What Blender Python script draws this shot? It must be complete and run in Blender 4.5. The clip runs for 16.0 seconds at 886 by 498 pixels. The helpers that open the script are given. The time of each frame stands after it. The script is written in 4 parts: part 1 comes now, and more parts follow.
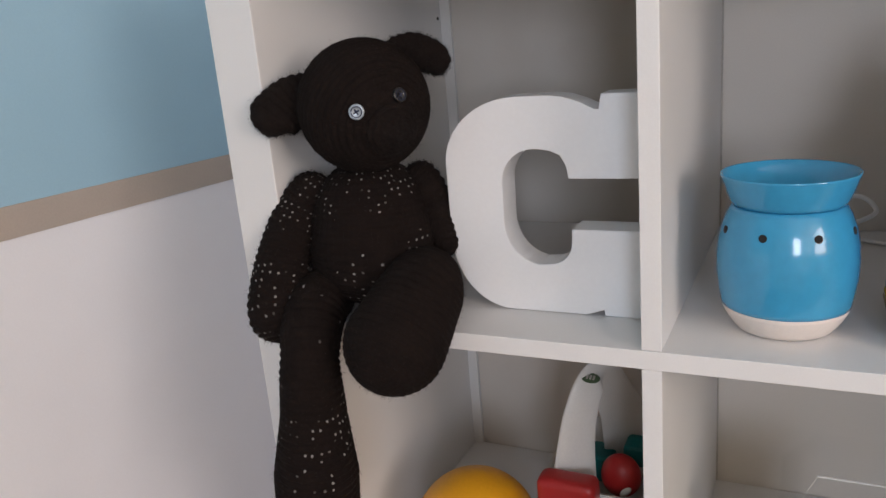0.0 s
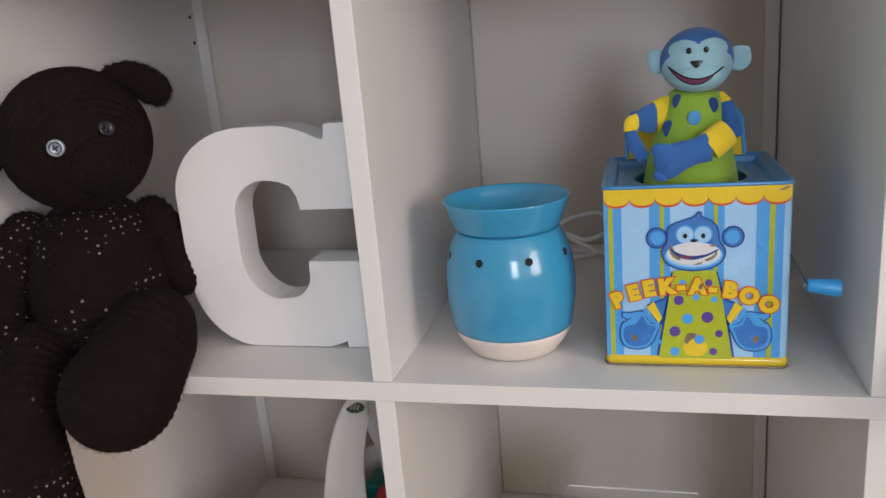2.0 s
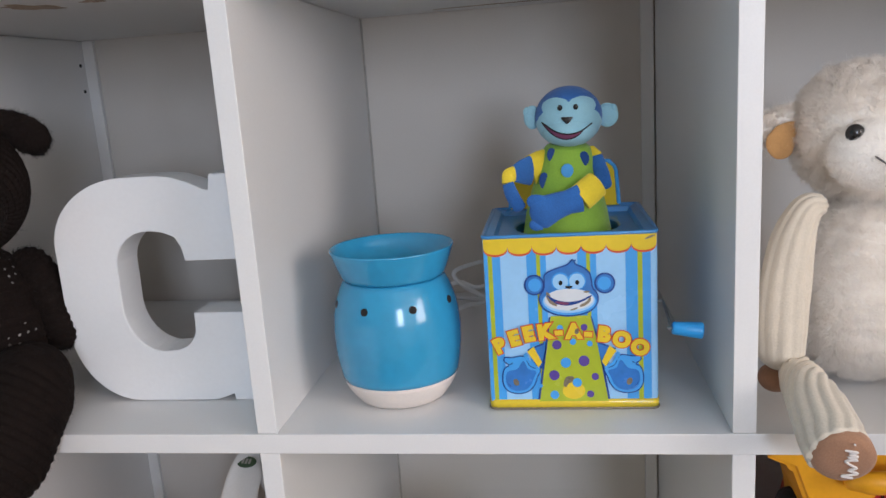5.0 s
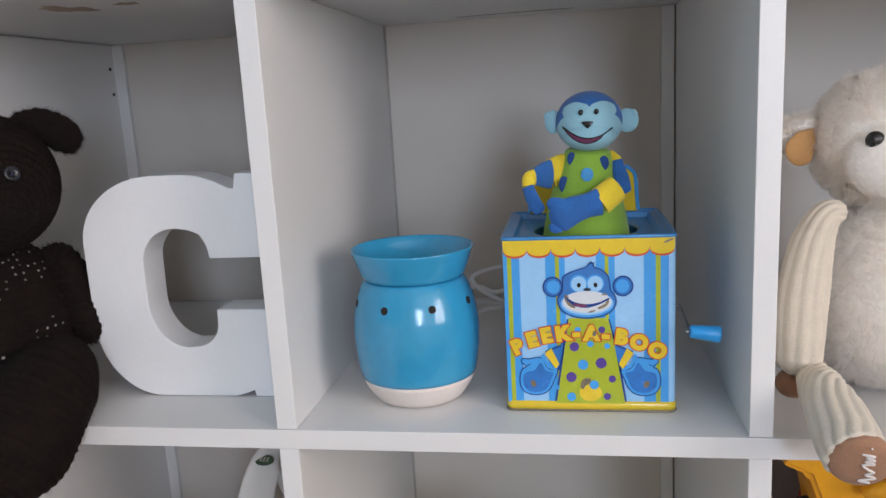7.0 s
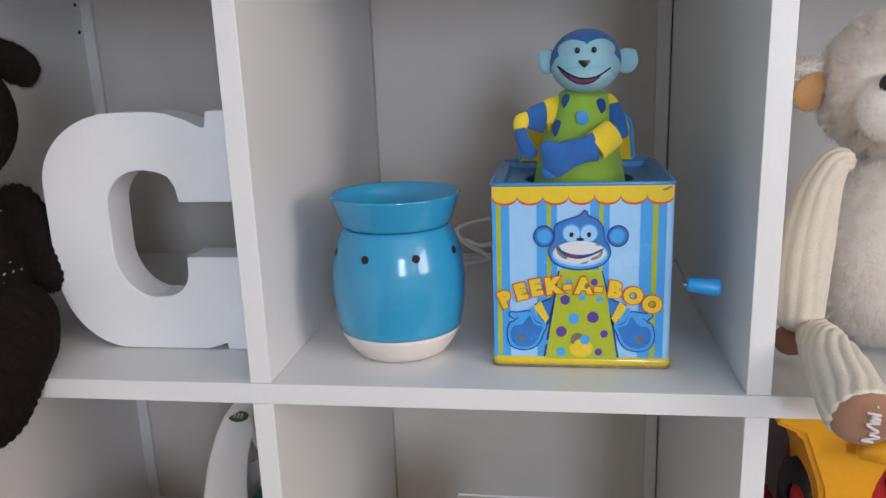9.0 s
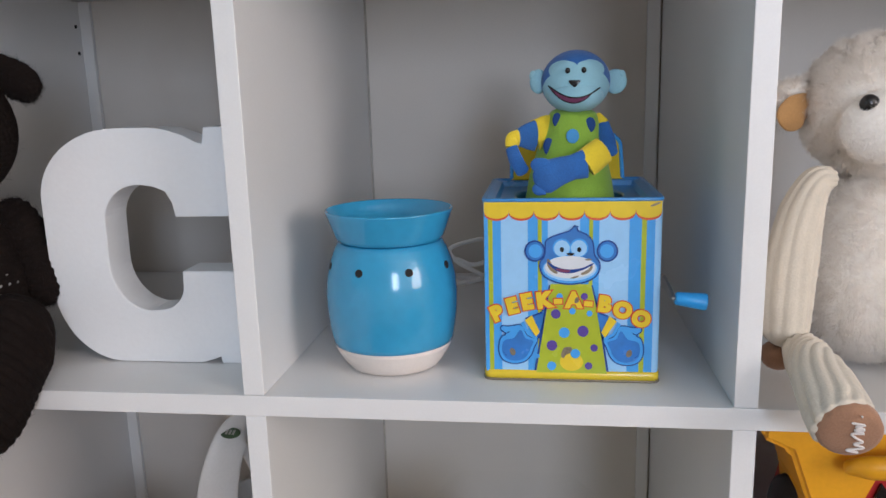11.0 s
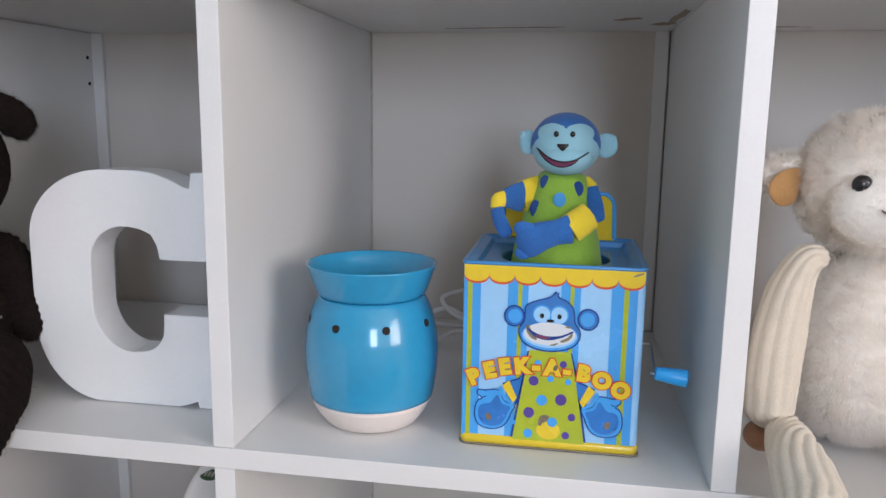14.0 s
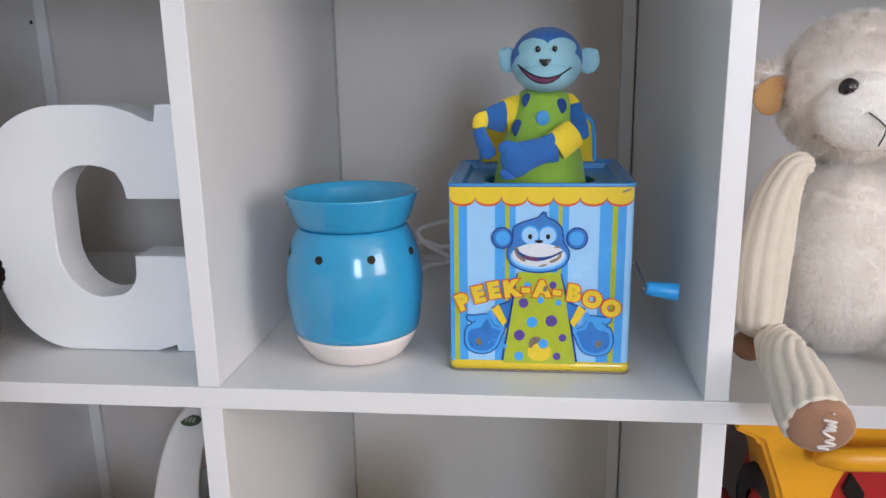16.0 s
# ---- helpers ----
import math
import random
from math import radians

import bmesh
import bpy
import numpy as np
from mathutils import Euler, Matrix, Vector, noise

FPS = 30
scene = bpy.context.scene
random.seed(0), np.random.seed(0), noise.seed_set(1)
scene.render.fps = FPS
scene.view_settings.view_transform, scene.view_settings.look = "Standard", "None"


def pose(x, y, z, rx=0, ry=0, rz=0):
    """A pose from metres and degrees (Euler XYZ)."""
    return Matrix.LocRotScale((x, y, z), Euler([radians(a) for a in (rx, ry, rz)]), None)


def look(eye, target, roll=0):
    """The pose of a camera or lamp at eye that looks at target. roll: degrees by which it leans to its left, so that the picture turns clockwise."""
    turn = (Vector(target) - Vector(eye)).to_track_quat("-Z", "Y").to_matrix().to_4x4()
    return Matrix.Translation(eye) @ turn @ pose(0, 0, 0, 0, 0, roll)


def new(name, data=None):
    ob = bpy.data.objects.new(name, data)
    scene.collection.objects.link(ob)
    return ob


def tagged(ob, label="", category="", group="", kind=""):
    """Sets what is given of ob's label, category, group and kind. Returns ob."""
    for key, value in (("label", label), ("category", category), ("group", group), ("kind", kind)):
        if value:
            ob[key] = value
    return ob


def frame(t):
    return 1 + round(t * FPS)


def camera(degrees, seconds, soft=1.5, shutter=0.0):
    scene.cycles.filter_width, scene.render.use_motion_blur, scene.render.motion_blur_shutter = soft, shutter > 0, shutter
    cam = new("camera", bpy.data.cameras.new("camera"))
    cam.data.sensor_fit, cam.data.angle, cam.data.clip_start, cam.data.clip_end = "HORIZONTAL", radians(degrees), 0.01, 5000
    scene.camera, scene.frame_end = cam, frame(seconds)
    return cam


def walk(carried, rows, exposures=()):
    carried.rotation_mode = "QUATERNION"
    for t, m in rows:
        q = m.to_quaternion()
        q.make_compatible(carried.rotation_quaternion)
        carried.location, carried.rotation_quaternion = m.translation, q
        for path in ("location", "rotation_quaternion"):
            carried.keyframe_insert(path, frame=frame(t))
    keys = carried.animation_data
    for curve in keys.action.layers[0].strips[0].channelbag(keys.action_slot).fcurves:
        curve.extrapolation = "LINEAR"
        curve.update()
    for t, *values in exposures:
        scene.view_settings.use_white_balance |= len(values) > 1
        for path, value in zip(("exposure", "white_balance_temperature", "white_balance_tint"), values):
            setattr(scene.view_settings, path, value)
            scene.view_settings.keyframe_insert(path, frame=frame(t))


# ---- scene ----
cam = camera(60.2, 16.0)
PATH = [
    (0, (0.109, -0.564, 1.355), (-0.757, 1.158, 0.819), -5.0),
    (0.5, (0.11, -0.563, 1.351), (-0.693, 1.181, 0.792), -4.2),
    (1, (0.119, -0.55, 1.353), (-0.638, 1.213, 0.79), -4.2),
    (1.5, (0.147, -0.529, 1.348), (-0.503, 1.28, 0.797), -3.7),
    (2, (0.196, -0.514, 1.356), (-0.305, 1.349, 0.828), -4.9),
    (2.5, (0.213, -0.52, 1.357), (-0.15, 1.393, 0.901), -4.0),
    (3, (0.219, -0.518, 1.36), (-0.07, 1.413, 0.927), -3.2),
    (3.5, (0.225, -0.509, 1.357), (-0.032, 1.424, 0.916), -3.5),
    (6, (0.223, -0.525, 1.357), (-0.089, 1.417, 0.993), -3.8),
    (6.4, (0.227, -0.527, 1.36), (-0.081, 1.42, 1.019), -3.3),
    (6.5, (0.224, -0.529, 1.362), (-0.083, 1.414, 0.999), -3.2),
    (7, (0.222, -0.529, 1.35), (-0.109, 1.405, 0.963), -3.2),
    (7.5, (0.222, -0.524, 1.347), (-0.165, 1.392, 0.924), -3.4),
    (8, (0.217, -0.506, 1.335), (-0.119, 1.408, 0.863), -2.6),
    (8.5, (0.213, -0.498, 1.336), (-0.081, 1.409, 0.809), -2.6),
    (9, (0.213, -0.499, 1.331), (-0.069, 1.422, 0.848), -2.1),
    (11.5, (0.215, -0.513, 1.322), (-0.035, 1.429, 0.914), -1.4),
    (12, (0.216, -0.514, 1.326), (0.009, 1.424, 0.878), -1.3),
    (12.5, (0.221, -0.505, 1.325), (-0.011, 1.436, 0.904), -1.9),
    (13, (0.234, -0.484, 1.324), (0.0, 1.443, 0.844), 0.1),
    (13.5, (0.247, -0.477, 1.344), (-0.092, 1.45, 0.929), 1.4),
    (14, (0.244, -0.493, 1.347), (-0.081, 1.449, 0.998), 0.8),
    (14.5, (0.235, -0.496, 1.346), (-0.075, 1.449, 1.0), 0.0),
    (15, (0.232, -0.503, 1.337), (-0.083, 1.442, 0.994), 0.3),
    (15.5, (0.232, -0.501, 1.335), (-0.028, 1.449, 0.973), -0.5),
    (16, (0.222, -0.485, 1.327), (0.014, 1.445, 0.847), -1.0),
]
walk(cam, [(t, look(eye, target, roll)) for t, eye, target, roll in PATH], exposures=[(0, -0.33, 6780, 14), (1.5, -0.41, 7080, 14), (2.0, -0.37, 6930, 14), (2.5, -0.29, 6700, 12), (3.5, -0.26, 6350, 12), (6.5, -0.26, 6300, 12), (8.5, -0.31, 6300, 12), (12.5, -0.3, 6250, 12), (14.2, -0.15, 6200, 12), (16, -0.15, 6200, 12)])

# ---- world and light ----
world = bpy.data.worlds.new("sky")
scene.world = world
world.use_nodes = True
_nt = world.node_tree
_sky = _nt.nodes.new("ShaderNodeTexSky")
_sky.sky_type, _sky.sun_disc = "NISHITA", False
_sky.sun_elevation, _sky.sun_rotation = radians(38), radians(200)
_nt.links.new(_sky.outputs[0], _nt.nodes["Background"].inputs[0])
_nt.nodes["Background"].inputs[1].default_value = 0.12

S = 1.103          # top of the shelf that carries the toys
LOW = S - 0.351    # top of the shelf below
TOP = S + 0.335    # underside of the top board


def window_lamp(name, eye, target, w, h, watts, colour):
    """Skylight that enters through a window's opening."""
    la = bpy.data.lights.new(name, "AREA")
    la.shape, la.size, la.size_y, la.energy, la.color = "RECTANGLE", w, h, watts, colour
    ob = new(name, la)
    ob.matrix_world = look(eye, target)
    return ob


window_lamp("window_light", (0.90, -2.42, 1.66), (0.90, 0, 1.66), 0.5, 0.75, 26, (0.73, 0.833, 1.0))
window_lamp("window_light", (2.52, -1.65, 1.8), (0, -1.65, 1.8), 1.1, 1.1, 43, (1.0, 0.915, 0.87))


# ---- materials ----
def material(name, col, rough=0.5, var=0.06, scale=30, bump=0.1, fine=400, metal=0.0, coat=0.0, stain=None, stain_at=0.62, sheen=0.0):
    """A surface with broad and fine variation of colour and gloss and a fine relief."""
    m = bpy.data.materials.new(name)
    m.use_nodes = True
    n, li = m.node_tree.nodes, m.node_tree.links
    b = n["Principled BSDF"]
    tc = n.new("ShaderNodeTexCoord")
    big, small = n.new("ShaderNodeTexNoise"), n.new("ShaderNodeTexNoise")
    for t, s, d in ((big, scale, 4), (small, fine, 3)):
        t.inputs["Scale"].default_value, t.inputs["Detail"].default_value = s, d
        li.new(tc.outputs["Object"], t.inputs["Vector"])
    ramp = n.new("ShaderNodeMix")
    ramp.data_type = "RGBA"
    ramp.inputs[6].default_value = (*[max(0, c * (1 - var)) for c in col], 1)
    ramp.inputs[7].default_value = (*[min(1, c * (1 + var)) for c in col], 1)
    add = n.new("ShaderNodeMath")
    add.operation = "MULTIPLY_ADD"
    li.new(small.outputs[0], add.inputs[0])
    add.inputs[1].default_value = 0.5
    half = n.new("ShaderNodeMath")
    half.operation = "MULTIPLY"
    half.inputs[1].default_value = 0.5
    li.new(big.outputs[0], half.inputs[0])
    li.new(half.outputs[0], add.inputs[2])
    stretch = n.new("ShaderNodeMapRange")
    stretch.inputs[1].default_value, stretch.inputs[2].default_value = 0.3, 0.7
    li.new(add.outputs[0], stretch.inputs[0])
    li.new(stretch.outputs[0], ramp.inputs[0])
    out = ramp.outputs[2]
    if stain:
        st = n.new("ShaderNodeTexNoise")
        st.inputs["Scale"].default_value, st.inputs["Detail"].default_value = scale * 0.4, 8
        li.new(tc.outputs["Object"], st.inputs["Vector"])
        mr = n.new("ShaderNodeMapRange")
        mr.inputs[1].default_value, mr.inputs[2].default_value = stain_at, stain_at + 0.12
        li.new(st.outputs[0], mr.inputs[0])
        mx = n.new("ShaderNodeMix")
        mx.data_type = "RGBA"
        li.new(mr.outputs[0], mx.inputs[0])
        li.new(out, mx.inputs[6])
        mx.inputs[7].default_value = (*stain, 1)
        out = mx.outputs[2]
    li.new(out, b.inputs["Base Color"])
    rr = n.new("ShaderNodeMapRange")
    rr.inputs[3].default_value, rr.inputs[4].default_value = max(0.02, rough - 0.07), min(1, rough + 0.07)
    li.new(big.outputs[0], rr.inputs[0])
    li.new(rr.outputs[0], b.inputs["Roughness"])
    b.inputs["Metallic"].default_value = metal
    b.inputs["Coat Weight"].default_value = coat
    b.inputs["Coat Roughness"].default_value = 0.06
    b.inputs["Sheen Weight"].default_value = sheen
    if bump:
        bp = n.new("ShaderNodeBump")
        bp.inputs["Strength"].default_value, bp.inputs["Distance"].default_value = bump, 0.001
        li.new(small.outputs[0], bp.inputs["Height"])
        li.new(bp.outputs[0], b.inputs["Normal"])
    return m


def crochet_material(name, col, gaps):
    """Crocheted yarn: rows and stitches along the mesh's UV (metres), with pale filling in the open gaps between some stitches."""
    m = material(name, col, 0.95, 0.35, 60, 0, 900)
    n, li = m.node_tree.nodes, m.node_tree.links
    b = n["Principled BSDF"]
    b.inputs["Specular IOR Level"].default_value = 0.12
    uv = n.new("ShaderNodeUVMap")
    vor = n.new("ShaderNodeTexVoronoi")
    vor.inputs["Scale"].default_value = 1 / 0.0070
    vor.inputs["Randomness"].default_value = 0.42
    vor.voronoi_dimensions = "2D"
    li.new(uv.outputs[0], vor.inputs["Vector"])
    bp = n.new("ShaderNodeBump")
    bp.inputs["Strength"].default_value, bp.inputs["Distance"].default_value = 0.6, 0.0014
    bp.invert = True
    noise_t = n.new("ShaderNodeTexNoise")
    noise_t.inputs["Scale"].default_value = 1500
    tc = n.new("ShaderNodeTexCoord")
    li.new(tc.outputs["Object"], noise_t.inputs["Vector"])
    mixh = n.new("ShaderNodeMath")
    mixh.operation = "MULTIPLY_ADD"
    li.new(noise_t.outputs[0], mixh.inputs[0])
    mixh.inputs[1].default_value = 0.4
    li.new(vor.outputs["Distance"], mixh.inputs[2])
    li.new(mixh.outputs[0], bp.inputs["Height"])
    li.new(bp.outputs[0], b.inputs["Normal"])
    if gaps:
        near = n.new("ShaderNodeMath")
        near.operation = "LESS_THAN"
        li.new(vor.outputs["Distance"], near.inputs[0])
        near.inputs[1].default_value = 0.15
        patch = n.new("ShaderNodeTexNoise")
        patch.inputs["Scale"].default_value = 17
        li.new(tc.outputs["Object"], patch.inputs["Vector"])
        some = n.new("ShaderNodeMath")
        some.operation = "GREATER_THAN"
        li.new(patch.outputs[0], some.inputs[0])
        some.inputs[1].default_value = 0.48
        rnd = n.new("ShaderNodeSeparateColor")
        li.new(vor.outputs["Color"], rnd.inputs[0])
        often = n.new("ShaderNodeMath")
        often.operation = "GREATER_THAN"
        li.new(rnd.outputs[0], often.inputs[0])
        often.inputs[1].default_value = 0.46
        p1, p2 = n.new("ShaderNodeMath"), n.new("ShaderNodeMath")
        p1.operation = p2.operation = "MULTIPLY"
        li.new(near.outputs[0], p1.inputs[0]); li.new(some.outputs[0], p1.inputs[1])
        li.new(p1.outputs[0], p2.inputs[0]); li.new(often.outputs[0], p2.inputs[1])
        old = b.inputs["Base Color"].links[0].from_socket
        mx = n.new("ShaderNodeMix")
        mx.data_type = "RGBA"
        p3 = n.new("ShaderNodeMath")
        p3.operation = "MULTIPLY"
        li.new(p2.outputs[0], p3.inputs[0]); li.new(rnd.outputs[1], p3.inputs[1])
        li.new(p3.outputs[0], mx.inputs[0]); li.new(old, mx.inputs[6])
        mx.inputs[7].default_value = (0.36, 0.34, 0.32, 1)
        li.new(mx.outputs[2], b.inputs["Base Color"])
    return m


M_WHITE = material("white_laminate", (0.80, 0.79, 0.775), 0.42, 0.025, 9, 0.05, 700, stain=(0.77, 0.745, 0.71), stain_at=0.64)
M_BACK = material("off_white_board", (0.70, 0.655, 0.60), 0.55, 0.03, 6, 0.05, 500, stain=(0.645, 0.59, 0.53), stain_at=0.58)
M_SCUFF = material("bare_chipboard", (0.42, 0.32, 0.24), 0.8, 0.3, 120, 0.3)
# brown-grey carries the shade of the corner gaps; also colours the label bars
M_SEAM = material("brown_grey", (0.48, 0.45, 0.41), 0.8, 0.2, 60, 0.2)
# near-black stands in for the shade inside holes and openings
M_HOLE = material("dark_hole", (0.02, 0.018, 0.016), 0.9, 0.2)
M_PAINTWOOD = material("painted_wood", (0.86, 0.86, 0.865), 0.45, 0.02, 25, 0.12, 260)
M_BLUEWALL = material("blue_wall_paint", (0.35, 0.565, 0.69), 0.7, 0.03, 8, 0.15, 350)
M_WHITEWALL = material("white_wall_paint", (0.89, 0.88, 0.90), 0.7, 0.02, 8, 0.15, 350)
M_BAND = material("beige_border", (0.47, 0.40, 0.34), 0.7, 0.05, 20, 0.15, 350)
M_ROOMWALL = material("cream_wall_paint", (0.80, 0.70, 0.56), 0.75, 0.03, 5, 0.1, 300)
M_CEIL = material("white_ceiling_paint", (0.83, 0.79, 0.73), 0.8, 0.02, 5, 0.1, 300)
M_FLOOR = material("brown_carpet", (0.13, 0.080, 0.046), 0.95, 0.25, 12, 0.6, 900)
M_FRAME = material("white_window_paint", (0.78, 0.78, 0.77), 0.4, 0.03)
M_GLAZE = material("turquoise_glaze", (0.037, 0.325, 0.57), 0.16, 0.06, 22, 0.03, 120, coat=0.4)
M_BISQUE = material("unglazed_white_ceramic", (0.78, 0.70, 0.64), 0.5, 0.04, 40, 0.1)
M_CORD = material("white_cord", (0.88, 0.88, 0.88), 0.4, 0.04)
M_TINBLUE = material("blue_tin", (0.055, 0.27, 0.62), 0.3, 0.10, 30, 0.08, 200, coat=0.3, stain=(0.12, 0.30, 0.55))
M_TINSKY = material("sky_blue_print", (0.34, 0.63, 0.94), 0.25, 0.04, 20, 0.03, 200, coat=0.4)
M_TINBAND = material("mid_blue_print", (0.065, 0.37, 0.84), 0.25, 0.05, 20, 0.03, 200, coat=0.4)
M_TINDARK = material("dark_blue_print", (0.014, 0.06, 0.28), 0.25, 0.06, 40, 0.03, 200, coat=0.4)
M_TINHAND = material("royal_blue_print", (0.032, 0.19, 0.58), 0.25, 0.16, 60, 0.03, 200, coat=0.4)
M_TINHAIR = material("deep_blue_print", (0.04, 0.20, 0.58), 0.25, 0.12, 60, 0.03, 200, coat=0.4)
M_TINYEL = material("yellow_print", (0.80, 0.58, 0.03), 0.25, 0.05, 30, 0.03, 200, coat=0.4)
M_TINLIME = material("lime_print", (0.42, 0.50, 0.03), 0.25, 0.06, 30, 0.03, 200, coat=0.4)
M_TINRED = material("red_print", (0.66, 0.09, 0.04), 0.25, 0.05, 30, 0.03, 200, coat=0.4)
M_TINPURPLE = material("purple_print", (0.10, 0.06, 0.32), 0.25, 0.05, 30, 0.03, 200, coat=0.4)
M_TINWHITE = material("white_print", (0.72, 0.76, 0.80), 0.25, 0.04, 40, 0.03, 200, coat=0.4)
M_TINWORN = material("worn_tin", (0.24, 0.20, 0.14), 0.45, 0.35, 250, 0.1, 600, metal=0.4)
M_WIRE = material("steel_wire", (0.45, 0.44, 0.42), 0.35, 0.1, metal=1.0)
M_CRANK = material("blue_plastic", (0.03, 0.34, 0.78), 0.35, 0.04)
M_CLOTHBLUE = material("blue_felt", (0.022, 0.125, 0.40), 0.9, 0.2, 60, 0.5, 900, sheen=0.2)
M_CLOTHFACE = material("pale_blue_felt", (0.30, 0.56, 0.66), 0.9, 0.08, 60, 0.4, 900, sheen=0.2)
M_CLOTHLIME = material("lime_felt", (0.28, 0.48, 0.05), 0.9, 0.12, 60, 0.5, 900, sheen=0.2)
M_CLOTHYEL = material("yellow_felt", (0.80, 0.60, 0.03), 0.9, 0.08, 60, 0.4, 900, sheen=0.2)
M_CLOTHSKY = material("sky_felt", (0.08, 0.34, 0.70), 0.9, 0.08, 60, 0.4, 900, sheen=0.2)
M_CLOTHNAVY = material("navy_felt", (0.015, 0.06, 0.22), 0.9, 0.1, 60, 0.4, 900)
M_BLACK = material("black_plastic", (0.012, 0.011, 0.011), 0.25, 0.1)
M_MOUTH = material("mouth_red", (0.17, 0.04, 0.10), 0.8, 0.1)
M_YARN = crochet_material("dark_brown_yarn", (0.011, 0.0072, 0.006), False)
M_YARNOPEN = crochet_material("open_brown_yarn", (0.011, 0.0070, 0.0058), True)
M_FUZZ = material("brown_fuzz", (0.012, 0.008, 0.007), 0.95, 0.3)
M_BUTTON = material("silver_button", (0.36, 0.41, 0.46), 0.3, 0.1, 200, 0.1, metal=0.3)
M_NAVYTHREAD = material("navy_thread", (0.02, 0.025, 0.05), 0.8, 0.1)
M_PLUSH = material("cream_plush", (0.94, 0.89, 0.83), 0.95, 0.09, 70, 1.0, 260, sheen=0.3)
M_FUR = material("cream_fur", (0.99, 0.94, 0.89), 0.9, 0.05, 45, 0, sheen=0.5)
_n, _l = M_FUR.node_tree.nodes, M_FUR.node_tree.links
_mix, _tr = _n.new("ShaderNodeMixShader"), _n.new("ShaderNodeBsdfTranslucent")
_mix.inputs[0].default_value, _tr.inputs[0].default_value = 0.6, (0.99, 0.95, 0.91, 1)
_l.new(_n["Principled BSDF"].outputs[0], _mix.inputs[1]); _l.new(_tr.outputs[0], _mix.inputs[2])
_l.new(_mix.outputs[0], _n["Material Output"].inputs[0])
M_CORDUROY = material("cream_corduroy", (0.67, 0.595, 0.485), 0.9, 0.08, 60, 0.4, 700, sheen=0.3)
M_SUEDE = material("tan_suede", (0.36, 0.19, 0.11), 0.9, 0.12, 70, 0.4, 700, sheen=0.2)
M_EAR = material("caramel_suede", (0.50, 0.27, 0.10), 0.9, 0.12, 70, 0.4, 700, sheen=0.2)
M_STITCH = material("white_embroidery", (0.78, 0.72, 0.68), 0.8, 0.08)
M_DARKSTITCH = material("grey_thread", (0.10, 0.09, 0.09), 0.8, 0.1)
M_YELPLASTIC = material("yellow_plastic", (0.82, 0.38, 0.014), 0.38, 0.06, 25, 0.05, 300)
M_WHITEPLASTIC = material("white_plastic", (0.74, 0.72, 0.68), 0.4, 0.04, 25, 0.05, stain=(0.60, 0.55, 0.48), stain_at=0.66)
M_REDPLASTIC = material("red_plastic", (0.42, 0.018, 0.018), 0.4, 0.06)
M_TEAL = material("teal_plastic", (0.0, 0.16, 0.16), 0.4, 0.08)
M_GREENLABEL = material("green_label", (0.07, 0.12, 0.06), 0.5, 0.1)
M_LIMEPLASTIC = material("lime_plastic", (0.48, 0.47, 0.06), 0.45, 0.06)
M_ACRYLIC = bpy.data.materials.new("clear_acrylic")
M_ACRYLIC.use_nodes = True
_n, _l = M_ACRYLIC.node_tree.nodes, M_ACRYLIC.node_tree.links
_mix, _tr, _gl = (_n.new("ShaderNode" + k) for k in ("MixShader", "BsdfTransparent", "BsdfGlossy"))
_tr.inputs[0].default_value, _gl.inputs[1].default_value = (0.995, 0.995, 0.993, 1), 0.08
_mix.inputs[0].default_value = 0.005; _l.new(_tr.outputs[0], _mix.inputs[1]); _l.new(_gl.outputs[0], _mix.inputs[2])
_l.new(_mix.outputs[0], _n["Material Output"].inputs[0])
M_PANE = bpy.data.materials.new("window_glass")
M_PANE.use_nodes = True
_b = M_PANE.node_tree.nodes["Principled BSDF"]
_b.inputs["Transmission Weight"].default_value, _b.inputs["Roughness"].default_value, _b.inputs["IOR"].default_value = 1.0, 0.0, 1.1


# ---- mesh helpers ----
def part(name, bm, mat, parent=None, label=""):
    me = bpy.data.meshes.new(name)
    bm.to_mesh(me)
    bm.free()
    for m in mat if isinstance(mat, (list, tuple)) else [mat]:
        me.materials.append(m)
    ob = new(name, me)
    ob.parent = parent
    return tagged(ob, label)


def group_of(name, x, y, z, label, category, group="", kind=""):
    """An Empty at a thing's base; parts are given in the world's metres and hung under it."""
    e = new(name)
    e.location = (x, y, z)
    e.empty_display_size = 0.02
    return tagged(e, label, category, group, kind)


def hang(ob, parent):
    ob.parent = parent
    ob.location = ob.location - parent.location
    return ob


def part_at(name, bm, mat, thing, label="", smooth=False):
    if smooth:
        for f in bm.faces:
            f.smooth = True
    return hang(part(name, bm, mat, None, label), thing)


def block(a, b, bevel=0.0008, seg=2, bm=None):
    """A block from corner a to corner b with softened edges."""
    bm = bm or bmesh.new()
    vs = bmesh.ops.create_cube(bm, size=1)["verts"]
    for v in vs:
        v.co = Vector([(p + q) / 2 + c * (q - p) for p, q, c in zip(a, b, v.co)])
    if bevel:
        es = list({e for v in vs for e in v.link_edges})
        bmesh.ops.bevel(bm, geom=es, offset=bevel, segments=seg, affect="EDGES", profile=0.6)
    return bm


